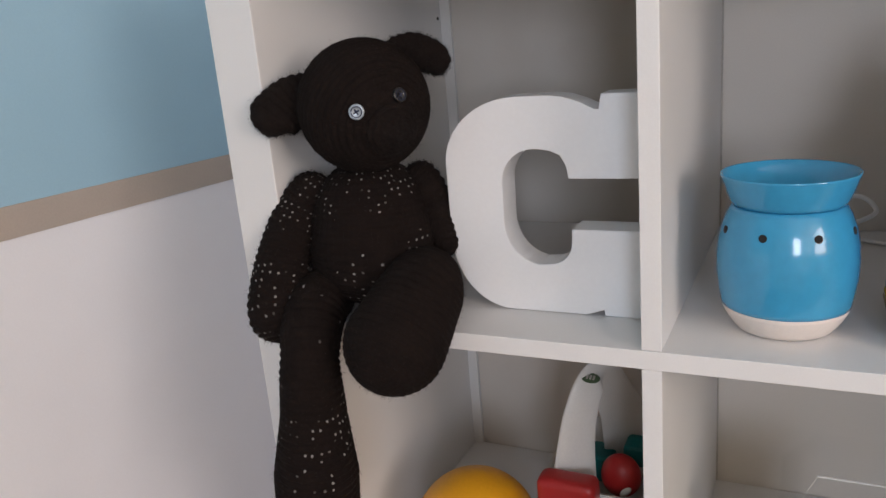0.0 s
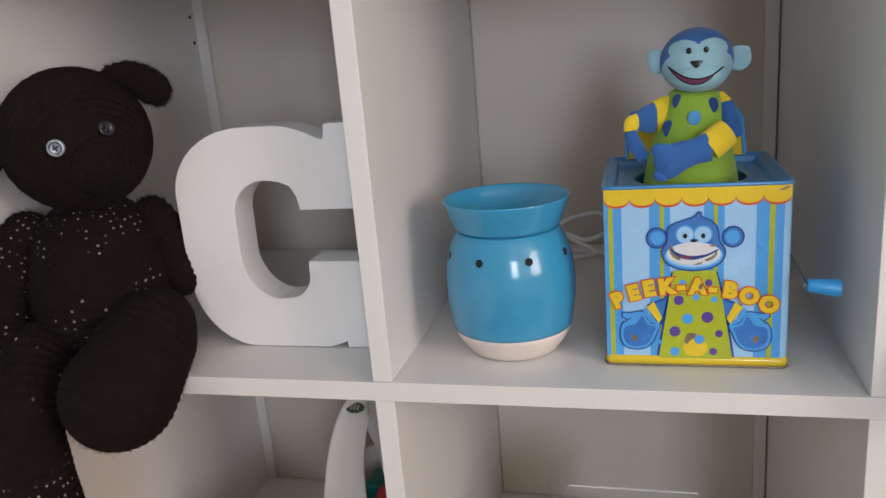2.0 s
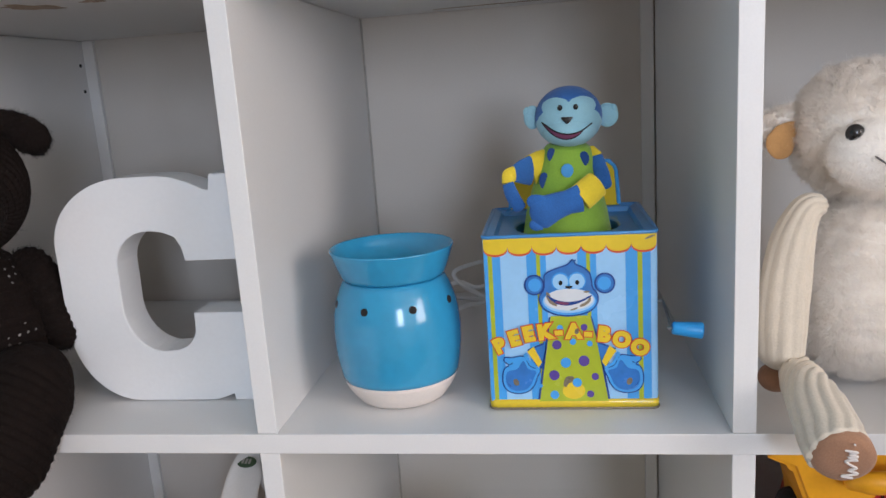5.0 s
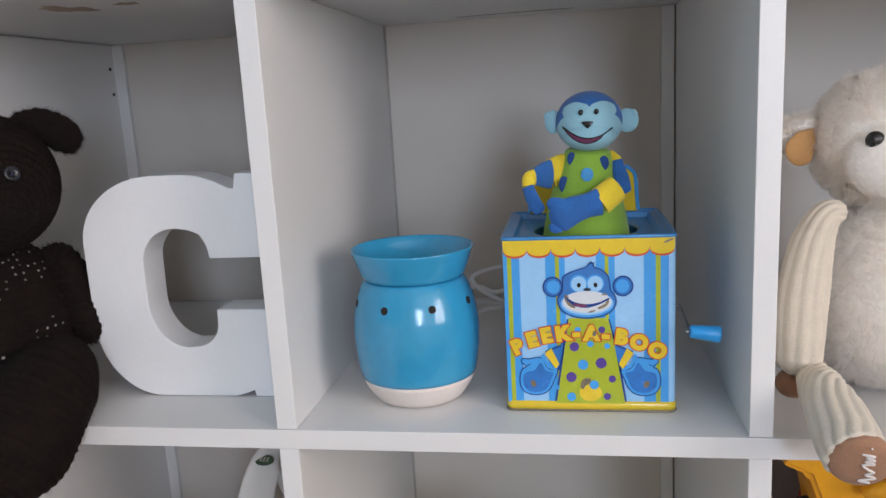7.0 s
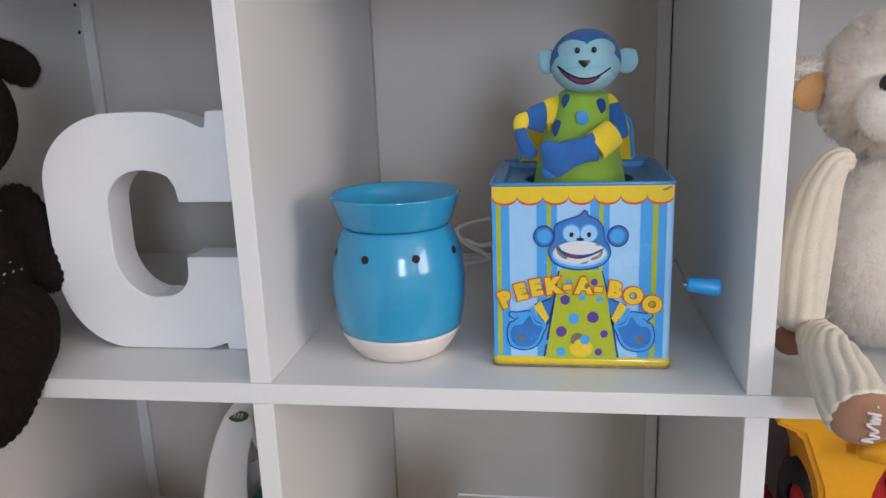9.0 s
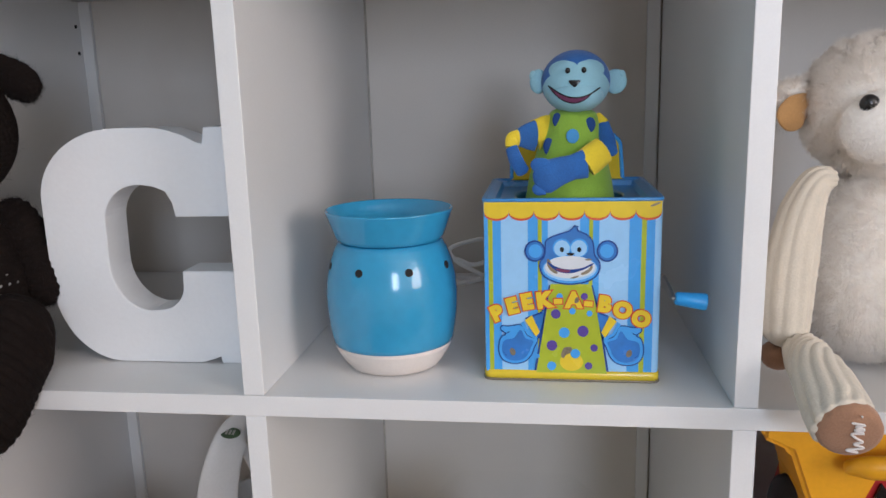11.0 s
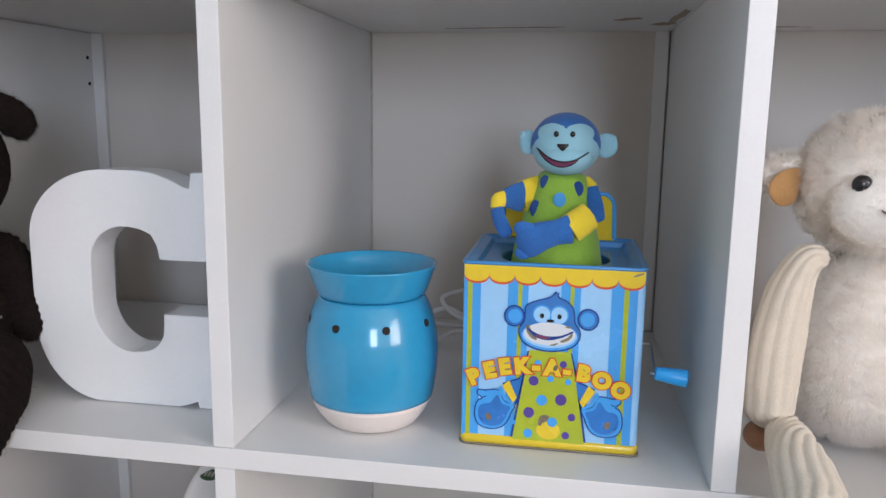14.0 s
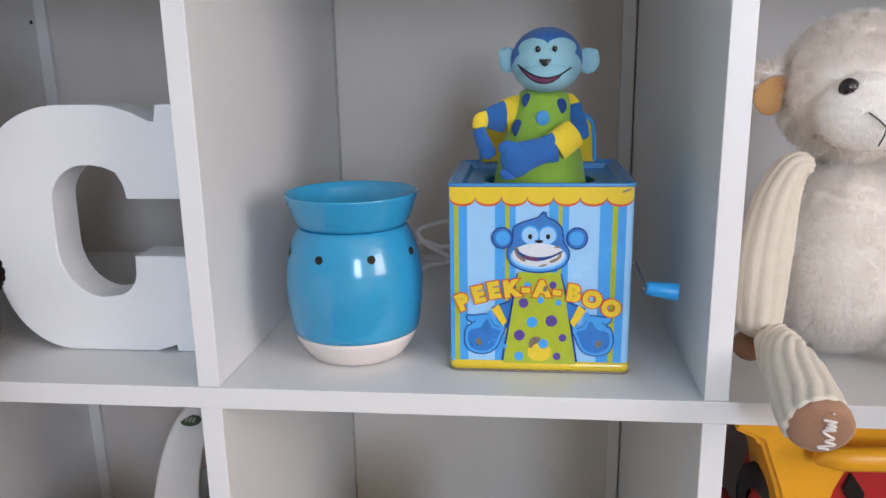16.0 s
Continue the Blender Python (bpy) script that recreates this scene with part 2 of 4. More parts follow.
def lathe(profile, centre, seg=96, bm=None):
    """A turned body: profile of (radius, z), round the upright axis at centre."""
    bm = bm or bmesh.new()
    rings = []
    for r, z in profile:
        if r < 1e-6:
            rings.append([bm.verts.new((centre[0], centre[1], z))])
        else:
            rings.append([bm.verts.new((centre[0] + r * math.cos(2 * math.pi * i / seg), centre[1] + r * math.sin(2 * math.pi * i / seg), z)) for i in range(seg)])
    for p, q in zip(rings, rings[1:]):
        for i in range(seg):
            j = (i + 1) % seg
            if len(p) == 1:
                bm.faces.new((p[0], q[j], q[i]))
            elif len(q) == 1:
                bm.faces.new((p[i], p[j], q[0]))
            else:
                bm.faces.new((p[i], p[j], q[j], q[i]))
    for f in bm.faces:
        f.smooth = True
    bmesh.ops.recalc_face_normals(bm, faces=bm.faces)
    return bm


def spline(pts, n):
    """n points on a smooth curve through pts, evenly along it, and the share of the way at each given point."""
    p = np.array(pts, float)
    ext = np.vstack([2 * p[0] - p[1], p, 2 * p[-1] - p[-2]])
    out = []
    for i in range(len(p) - 1):
        a, b, c, d = ext[i:i + 4]
        for u in np.linspace(0, 1, 40, endpoint=False):
            out.append(0.5 * (2 * b + (c - a) * u + (2 * a - 5 * b + 4 * c - d) * u * u + (3 * b - a - 3 * c + d) * u ** 3))
    out.append(p[-1])
    out = np.array(out)
    s = np.r_[0, np.cumsum(np.linalg.norm(np.diff(out, axis=0), axis=1))]
    marks = s[::40]
    return out, s, marks


class Geo:
    """Collects one mesh out of many soft bodies, with UV in metres and a material for each face."""

    def __init__(self):
        self.v, self.f, self.uv, self.m, self.n = [], [], [], [], 0

    def add(self, v, f, uv, mat):
        self.v.append(np.asarray(v, float))
        self.uv.append(np.asarray(uv, float))
        for q in f:
            self.f.append(tuple(int(i) + self.n for i in q))
        self.m += [mat] * len(f) if isinstance(mat, int) else list(mat)
        self.n += len(v)

    def loft(self, pts, rad, mat, seg=48, step=0.0012, row=0.0, amp=0.0, rib=0, ribamp=0.0, flat=1.0, flat_dir=(0, 1, 0), wob=0.0, paint=None, ends=(1, 1)):
        """A soft limb along pts with radii rad and rounded ends; rows of stitches or lengthwise ribs in relief."""
        out, s, marks = spline(pts, 0)
        L = s[-1]
        ra = np.array(rad, float)
        n = max(12, int((L + ra[0] + ra[-1]) / step))
        q = np.linspace(0, 1, n)
        ss = L * (0.35 * q + 0.65 * (1 - np.cos(np.pi * q)) / 2)
        c = np.stack([np.interp(ss, s, out[:, k]) for k in range(3)], 1)
        r = np.interp(ss, marks, ra)
        for d, r0 in ((ss, ra[0] * ends[0]), (L - ss, ra[-1] * ends[1])):
            d = np.clip(d, 0, r0)
            r = np.where(d < r0, r * np.sqrt(np.clip(1 - (1 - d / r0) ** 2, 0, 1)), r)
        tan = np.gradient(c, axis=0)
        tan /= np.linalg.norm(tan, axis=1)[:, None] + 1e-12
        side = np.cross(tan, np.array(flat_dir, float))
        side /= np.linalg.norm(side, axis=1)[:, None] + 1e-9
        up = np.cross(side, tan)
        v_len = np.r_[0, np.cumsum(np.hypot(np.diff(ss), np.diff(r)))]
        cols = seg + 1 if row else seg
        th = np.linspace(0, 2 * np.pi, cols, endpoint=bool(row))
        rr = r[:, None] * np.ones(cols)
        if row:
            rr = rr + amp * (np.abs(np.sin(np.pi * v_len / row))[:, None] - 0.6) * np.clip(r / 0.004, 0, 1)[:, None]
            st = np.maximum(6, np.round(2 * np.pi * np.maximum(r, 0.004) / (row * 1.15)))[:, None]
            rr = rr + amp * 0.14 * np.sin(st * th[None, :] + np.floor(v_len / row)[:, None] * 1.7)
        if rib:
            rr = rr + ribamp * (np.abs(np.cos(rib * th / 2))[None, :] - 0.6) * np.clip(r / 0.006, 0, 1)[:, None]
        if wob:
            rr = rr * (1 + wob * np.sin(3 * th[None, :] + 40 * ss[:, None]) + wob * np.sin(2 * th[None, :] - 65 * ss[:, None]))
        ve = c[:, None, :] + rr[..., None] * (np.cos(th)[None, :, None] * side[:, None, :] + flat * np.sin(th)[None, :, None] * up[:, None, :])
        uv = np.stack([np.broadcast_to(th[None, :] * ra.mean(), rr.shape), np.broadcast_to(v_len[:, None], rr.shape)], -1)
        idx = np.arange(n * cols).reshape(n, cols)
        a, b = idx[:-1], idx[1:]
        faces = np.stack([a, np.roll(a, -1, 1), np.roll(b, -1, 1), b], -1)
        faces = (faces[:, :-1] if row else faces).reshape(-1, 4)
        ve2 = ve.reshape(-1, 3)
        if paint:
            frac = (ss / L)[:-1]
            mats = np.repeat([paint(x) for x in frac], seg)
            self.add(ve2, faces, uv.reshape(-1, 2), mats.tolist())
        else:
            self.add(ve2, faces, uv.reshape(-1, 2), mat)
        return ve2

    def ball(self, c, r, mat, seg=48, rings=32, pick=None):
        th = np.linspace(0, 2 * np.pi, seg, endpoint=False)
        ph = np.linspace(0.002, np.pi - 0.002, rings)
        d = np.stack([np.sin(ph)[:, None] * np.cos(th), np.sin(ph)[:, None] * np.sin(th), np.cos(ph)[:, None] * np.ones(seg)], -1)
        r = np.array(r if hasattr(r, "__len__") else (r, r, r), float)
        ve = (d * r + np.array(c)).reshape(-1, 3)
        idx = np.arange(rings * seg).reshape(rings, seg)
        a, b = idx[:-1], idx[1:]
        faces = np.stack([a, b, np.roll(b, -1, 1), np.roll(a, -1, 1)], -1).reshape(-1, 4)
        uv = np.stack([np.broadcast_to(th * r.mean(), (rings, seg)), np.broadcast_to((ph * r.mean())[:, None], (rings, seg))], -1).reshape(-1, 2)
        mats = mat
        if pick:
            mid = d.reshape(-1, 3)[faces].mean(1)
            mats = [pick(*m) for m in mid]
        self.add(ve, faces, uv, mats)
        return ve

    def fur(self, p, nrm, length, width, mat, rng, lean=0.6, droop=(0, 0, -0.3), curl=0.5):
        """Many thin tapered strands at points p with normals nrm."""
        k = len(p)
        d = nrm + lean * rng.normal(size=(k, 3)) + np.array(droop)
        d /= np.linalg.norm(d, axis=1)[:, None]
        nf = nrm - d * (nrm * d).sum(1)[:, None] + 0.25 * rng.normal(size=(k, 3))
        w = np.cross(d, nf)
        w /= np.linalg.norm(w, axis=1)[:, None]
        ln = (length * rng.uniform(0.6, 1.3, k))[:, None]
        bend = curl * rng.normal(size=(k, 3))
        p1 = p + d * ln * 0.5 + bend * ln * 0.12
        p2 = p + d * ln + bend * ln * 0.5
        w = w * width
        ve = np.stack([p - w, p + w, p1 - w * 0.8, p1 + w * 0.8, p2], 1).reshape(-1, 3)
        o = 5 * np.arange(k)
        fs = [t for i in o for t in ((i, i + 1, i + 3, i + 2), (i + 2, i + 3, i + 4))]
        self.add(ve, fs, np.zeros((len(ve), 2)), mat)

    def object(self, name, mats, origin=(0, 0, 0)):
        me = bpy.data.meshes.new(name)
        v, uv = np.vstack(self.v), np.vstack(self.uv)
        me.from_pydata((v - np.array(origin)).tolist(), [], self.f)
        for m in mats:
            me.materials.append(m)
        me.polygons.foreach_set("material_index", self.m)
        me.polygons.foreach_set("use_smooth", [True] * len(self.f))
        lay = me.uv_layers.new(name="UVMap")
        li = np.empty(len(me.loops), int)
        me.loops.foreach_get("vertex_index", li)
        lay.data.foreach_set("uv", uv[li].ravel())
        me.update()
        ob = new(name, me)
        ob.location = origin
        return ob


def tube(pts, r, bm=None, seg=12, n=60):
    """A wire or cord through pts."""
    g = Geo()
    g.loft(pts, [r] * len(pts), 0, seg=seg, step=max(0.0008, r * 0.9))
    bm = bm or bmesh.new()
    v = np.vstack(g.v)
    vs = [bm.verts.new(c) for c in v]
    for f in g.f:
        try:
            bm.faces.new([vs[i] for i in f]).smooth = True
        except ValueError:
            pass
    return bm


# ---- the room ----
def structure(name, a, b, mat, label, category):
    return tagged(part(name, block(a, b, 0), mat), label, category, kind="structure")


RX0, RX1, RY0, RY1, RH = -1.2, 2.6, -2.5, 0.40, 2.5
structure("floor", (RX0, RY0 - 0.2, -0.1), (RX1 + 0.2, RY1 + 0.2, 0), M_FLOOR, "brown carpeted floor of the room", "floor")
structure("ceiling", (RX0, RY0 - 0.2, RH), (RX1 + 0.2, RY1 + 0.2, RH + 0.1), M_CEIL, "plain white painted room ceiling", "ceiling")
structure("wall_north", (RX0, RY1 + 0.012, 0), (RX1 + 0.2, RY1 + 0.2, RH), M_WHITEWALL, "plain pale wall behind the shelf unit", "wall")


def holed_wall(name, along, fixed, thick, lo, hi, openings, mat, label):
    """A wall with window openings (from, to, sill, head) through it, in order; along is 'x' or 'y'."""
    bm = bmesh.new()
    at, blocks = lo, []
    for w0, w1, z0, z1 in openings:
        blocks += [(at, w0, 0, RH), (w0, w1, 0, z0), (w0, w1, z1, RH)]
        at = w1
    for a, b, c, d in blocks + [(at, hi, 0, RH)]:
        if along == "x":
            block((a, fixed, c), (b, fixed + thick, d), 0, bm=bm)
        else:
            block((fixed, a, c), (fixed + thick, b, d), 0, bm=bm)
    return tagged(part(name, bm, mat), label, "wall", kind="structure")


WIN1 = (0.62, 1.18, 1.26, 2.06)
WIN2 = (-2.23, -1.07, 1.22, 2.38)
holed_wall("wall_south", "x", RY0 - 0.15, 0.15, RX0, RX1 + 0.2, (WIN1,), M_ROOMWALL, "cream wall with a window opening")
holed_wall("wall_east", "y", RX1, 0.15, RY0, RY1, (WIN2,), M_ROOMWALL, "cream wall with a tall window opening")


def window(name, along, fixed, w0, w1, z0, z1, label):
    e = tagged(new(name), label, "window", kind="structure")
    f, d = 0.03, 0.03

    def bar(nm, a, b, c, dd, mat=M_FRAME, depth=d):
        lo = (a, fixed - depth / 2, c) if along == "x" else (fixed - depth / 2, a, c)
        hi = (b, fixed + depth / 2, dd) if along == "x" else (fixed + depth / 2, b, dd)
        ob = part(nm, block(lo, hi, 0.002 if depth > 0.01 else 0), mat, e)
        if nm == "pane":
            ob.visible_shadow = False
        return ob
    bar("window_frame", w0, w0 + f, z0, z1)
    bar("window_frame", w1 - f, w1, z0, z1)
    bar("window_frame", w0 + f, w1 - f, z0, z0 + f)
    bar("window_frame", w0 + f, w1 - f, z1 - f, z1)
    mid = (w0 + w1) / 2
    bar("window_frame", mid - 0.02, mid + 0.02, z0 + f, z1 - f)
    bar("pane", w0 + f, mid - 0.02, z0 + f, z1 - f, M_PANE, 0.004)
    bar("pane", mid + 0.02, w1 - f, z0 + f, z1 - f, M_PANE, 0.004)


window("window_1", "x", RY0 - 0.11, *WIN1, "white framed window with two clear panes")
window("window_2", "y", RX1 + 0.11, *WIN2, "tall white framed window with two clear panes")

# the painted wall beside the unit, out of square by five degrees
wall_w = group_of("wall_west", -0.73, 0.0, 0.0, "blue wall over white with a beige border", "wall", kind="structure")
for nm, z0, z1, th, mat in (("lower_paint", 0, 1.170, 0.1, M_WHITEWALL), ("border", 1.170, 1.208, 0.1025, M_BAND), ("upper_paint", 1.208, RH, 0.1, M_BLUEWALL)):
    part(nm, block((-0.1, -2.6, z0), (th - 0.1, 0.412, z1), 0), mat, wall_w)
wall_w.rotation_euler = (0, 0, radians(-4.9))

# ---- the shelf unit ----
unit = group_of("shelf_unit", 0.351, 0.2, 0, "white laminate cube shelf unit with thick outer frame", "shelf unit")
D = 0.39
XL, XR = -0.393, 1.095
for x in (XL, XR - 0.05):
    part_at("side_panel", block((x, 0, 0.0505), (x + 0.05, D, TOP - 0.0005), 0.0012), M_WHITE, unit)
part_at("top_panel", block((XL, -0.0005, TOP), (XR, D, TOP + 0.05), 0.0012), M_WHITE, unit)
part_at("bottom_panel", block((XL, -0.0005, 0), (XR, D, 0.05), 0.0012), M_WHITE, unit)
for k in range(3):
    z = S - 0.351 * k
    part_at("shelf_board", block((XL + 0.0505, 0, z - 0.016), (XR - 0.0505, D, z), 0.0007), M_WHITE, unit)
for k in range(4):
    z0 = S - 0.351 * k + 0.0003
    for x in (0, 0.351, 0.702):
        z1 = z0 + 0.3344
        part_at("divider", block((x - 0.008, 0.0006, max(z0, 0.0503)), (x + 0.008, D - 0.001, z1), 0.0007), M_WHITE, unit)
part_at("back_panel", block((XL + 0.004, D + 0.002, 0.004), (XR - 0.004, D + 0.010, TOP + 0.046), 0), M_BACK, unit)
for k in range(2):
    z0 = S - 0.351 * k + 0.0006
    for x in (0.0082, 0.3593):
        # added strip, coloured like the shaded gap between divider and back panel
        part_at("back_seam", block((x, D - 0.0016, z0), (x + 0.0015, D + 0.0018, z0 + 0.3338), 0), M_SEAM, unit, "brown strip standing in for the dark gap at the back panel")
    for x in ((-0.343, 0.327), (-0.343, 0.327))[k]:
        part_at("corner_batten", block((x, D - 0.0045, z0), (x + 0.014, D + 0.0015, z0 + 0.3338), 0.0006), M_WHITE, unit)


def flake(x, y, lx, ly, turn, seed):
    """A ragged chip in the laminate of the top board's underside."""
    rng = random.Random(seed)
    bm = bmesh.new()
    ring = []
    for i in range(18):
        a = 2 * math.pi * i / 18
        k = rng.uniform(0.45, 1.0)
        u, w = lx / 2 * k * math.cos(a), ly / 2 * k * math.sin(a)
        c, s = math.cos(turn), math.sin(turn)
        ring.append((x + u * c - w * s, y + u * s + w * c))
    lo = [bm.verts.new((px, py, TOP - 0.0004)) for px, py in ring]
    hi = [bm.verts.new((px, py, TOP + 0.0005)) for px, py in ring]
    bm.faces.new(lo[::-1])
    bm.faces.new(hi)
    for i in range(18):
        j = (i + 1) % 18
        bm.faces.new((lo[i], lo[j], hi[j], hi[i]))
    return bm


for i, (x, y, lx, ly, tn) in enumerate(((-0.178, 0.066, 0.066, 0.034, 0.9), (-0.125, 0.061, 0.024, 0.018, 0.1), (0.178, 0.347, 0.125, 0.010, -0.06), (0.120, 0.352, 0.05, 0.006, -0.1), (0.290, 0.279, 0.038, 0.020, -0.7),
                                        (0.3345, 0.262, 0.010, 0.15, 0.03), (0.326, 0.320, 0.030, 0.034, 0.4), (0.06, 0.049, 0.03, 0.010, -0.2), (0.43, 0.352, 0.12, 0.008, 0.0))):
    part_at("chipped_spot", flake(x, y, lx, ly, tn, 10 + i), M_SCUFF, unit, "bare brown chip in the laminate")
for z, y in ((1.408, 0.376), (1.377, 0.377)):
    bm = bmesh.new()
    bmesh.ops.create_cone(bm, cap_ends=True, segments=14, radius1=0.0022, radius2=0.0022, depth=0.0012, matrix=pose(-0.3428, y, z, 0, 90, 0))
    part_at("peg_hole", bm, M_HOLE, unit, "small dark peg hole")

# ---- the letter ----
def arc(cx, cz, rx, rz, a0, a1, n=12):
    return [(cx + rx * math.cos(radians(a0 + (a1 - a0) * i / n)), cz + rz * math.sin(radians(a0 + (a1 - a0) * i / n))) for i in range(n + 1)]


def letter_outline():
    x0, x1, z0, z1 = -0.1975, -0.0135, S + 0.0005, 1.2990
    p = [(x1, z0), (-0.0525, z0), (-0.0535, z0 + 0.0055)] + [(-0.060, z0 + 0.003), (-0.070, z0)]
    p += arc(x0 + 0.058, z0 + 0.068, 0.058, 0.068, 270, 180, 16)
    p += arc(x0 + 0.070, z1 - 0.058, 0.070, 0.058, 180, 90, 16)
    p += [(-0.098, z1), (-0.085, z1 - 0.0015), (-0.070, z1 - 0.0065), (-0.058, z1 - 0.0125), (-0.0535, z1 - 0.0130), (-0.0515, z1 - 0.0005), (x1, z1 - 0.0005)]
    p += [(x1, 1.2275), (-0.0815, 1.2275)]
    p += [(-0.0835, 1.239), (-0.0885, 1.248), (-0.098, 1.2520), (-0.108, 1.2535)]
    p += arc(-0.143 + 0.030, 1.2535 - 0.030, 0.030, 0.030, 95, 180, 10)
    p += arc(-0.1435 + 0.035, 1.148 + 0.040, 0.035, 0.040, 180, 265, 12)
    p += arc(-0.102, 1.149 + 0.021, 0.0215, 0.021, 275, 360, 8)
    p += [(-0.0800, 1.182), (x1, 1.182)]
    return p


bm = bmesh.new()
pts = letter_outline()
vs = [bm.verts.new((x, 0.066, z)) for x, z in pts]
face = bm.faces.new(vs)
back = bmesh.ops.extrude_face_region(bm, geom=[face])
for v in [g for g in back["geom"] if isinstance(g, bmesh.types.BMVert)]:
    v.co.y += 0.034
bmesh.ops.recalc_face_normals(bm, faces=bm.faces)
rim = [e for e in bm.edges if abs(e.verts[0].co.y - e.verts[1].co.y) < 1e-6]
bmesh.ops.bevel(bm, geom=rim, offset=0.0007, segments=2, affect="EDGES")
letter = part("letter_ornament", bm, M_PAINTWOOD)
tagged(letter, "white painted wooden letter C standing on the shelf", "letter")

# ---- the ceramic warmer ----
VC = (0.0918, 0.079)
warmer = group_of("wax_warmer", VC[0], VC[1], S, "turquoise glazed ceramic wax warmer with a white foot", "wax warmer")
part_at("foot", lathe([(0, S + 0.001), (0.0335, S + 0.0005), (0.0365, S + 0.0015), (0.0395, S + 0.005), (0.0440, S + 0.0115), (0.0474, S + 0.0180), (0.0488, S + 0.0222), (0, S + 0.0225)], VC), M_BISQUE, warmer, "unglazed white foot")
body_profile = []
for i in range(25):
    t = i / 24
    z = S + 0.0220 + t * 0.081
    body_profile.append((np.interp(t, (0, 0.12, 0.3, 0.48, 0.65, 0.8, 0.92, 1), (0.0490, 0.0508, 0.0526, 0.0530, 0.0518, 0.0491, 0.0455, 0.0418)), z))
body_profile += [(0.0405, S + 0.1036), (0.0, S + 0.1038)]
body = part_at("body", lathe([(0, S + 0.0222), (0.046, S + 0.0220)] + body_profile, VC), M_GLAZE, warmer)
for i in range(8):
    a = radians(-85.4 + 22.5 + 45 * i)
    bm = bmesh.new()
    r0 = 0.0467
    bmesh.ops.create_cone(bm, cap_ends=True, segments=20, radius1=0.0031, radius2=0.0031, depth=0.006,
                          matrix=Matrix.Translation((VC[0] + r0 * math.cos(a), VC[1] + r0 * math.sin(a), 1.1885)) @ Matrix.Rotation(a, 4, "Z") @ Matrix.Rotation(radians(78), 4, "Y"))
    part_at("vent_hole", bm, M_HOLE, warmer, "round dark vent hole")
dish = [(0.0, S + 0.1040), (0.0395, S + 0.1042), (0.0420, S + 0.1046), (0.0438, S + 0.1075), (0.0465, S + 0.1150), (0.0494, S + 0.1235), (0.0507, S + 0.1272), (0.0509, S + 0.1282), (0.0503, S + 0.1288), (0.0492, S + 0.1282),
        (0.0470, S + 0.1225), (0.0425, S + 0.1130), (0.034, S + 0.1095), (0, S + 0.1090)]
part_at("dish", lathe(dish, VC), M_GLAZE, warmer, "flared turquoise dish")

pts = [(0.100, 0.137, S + 0.004), (0.098, 0.21, S + 0.0035), (0.108, 0.275, S + 0.006), (0.1233, 0.290, S + 0.0122), (0.1495, 0.270, S + 0.0247), (0.1212, 0.290, S + 0.0364), (0.1117, 0.300, S + 0.0485), (0.1325, 0.310, S + 0.0551), (0.1544, 0.310, S + 0.0570), (0.1676, 0.300, S + 0.0454),
       (0.1553, 0.280, S + 0.0403), (0.1375, 0.280, S + 0.0357), (0.1180, 0.300, S + 0.0369), (0.0960, 0.315, S + 0.026), (0.098, 0.335, S + 0.010), (0.150, 0.340, S + 0.004), (0.235, 0.300, S + 0.003), (0.28, 0.33, S + 0.003)]
cord = part("power_cord", tube(pts, 0.0024), M_CORD)
tagged(cord, "coiled white power cord lying behind the warmer", "cord")

# ---- the jack-in-the-box ----
BX0, BX1, BY0, BY1, BZ0, BZ1 = 0.1695, 0.2985, 0.0435, 0.1730, S, 1.2412
jack = group_of("jack_in_the_box", 0.234, 0.108, S, "printed tin jack-in-the-box with its puppet popped up", "toy box")


def shell_box():
    """The tin's four walls, slightly rounded at the upright edges, open above."""
    bm = bmesh.new()
    r, n = 0.004, 6

    def loop(inset, z):
        o = []
        for cx, cy, a0 in ((BX1 - r, BY0 + r, -90), (BX1 - r, BY1 - r, 0), (BX0 + r, BY1 - r, 90), (BX0 + r, BY0 + r, 180)):
            for i in range(n + 1):
                a = radians(a0 + 90 * i / n)
                o.append(bm.verts.new((cx + (r - inset) * math.cos(a), cy + (r - inset) * math.sin(a), z)))
        return o
    ls = [loop(0, BZ0 + 0.002), loop(0, BZ1), loop(0.0012, BZ1), loop(0.0012, BZ0 + 0.004)]
    k = len(ls[0])
    for p, q in zip(ls, ls[1:]):
        for i in range(k):
            j = (i + 1) % k
            bm.faces.new((p[i], p[j], q[j], q[i]))
    bm.faces.new(ls[-1])
    bm.faces.new(ls[0][::-1])
    bmesh.ops.recalc_face_normals(bm, faces=bm.faces)
    return bm


part_at("tin_body", shell_box(), M_TINSKY, jack, "light blue printed tin walls")


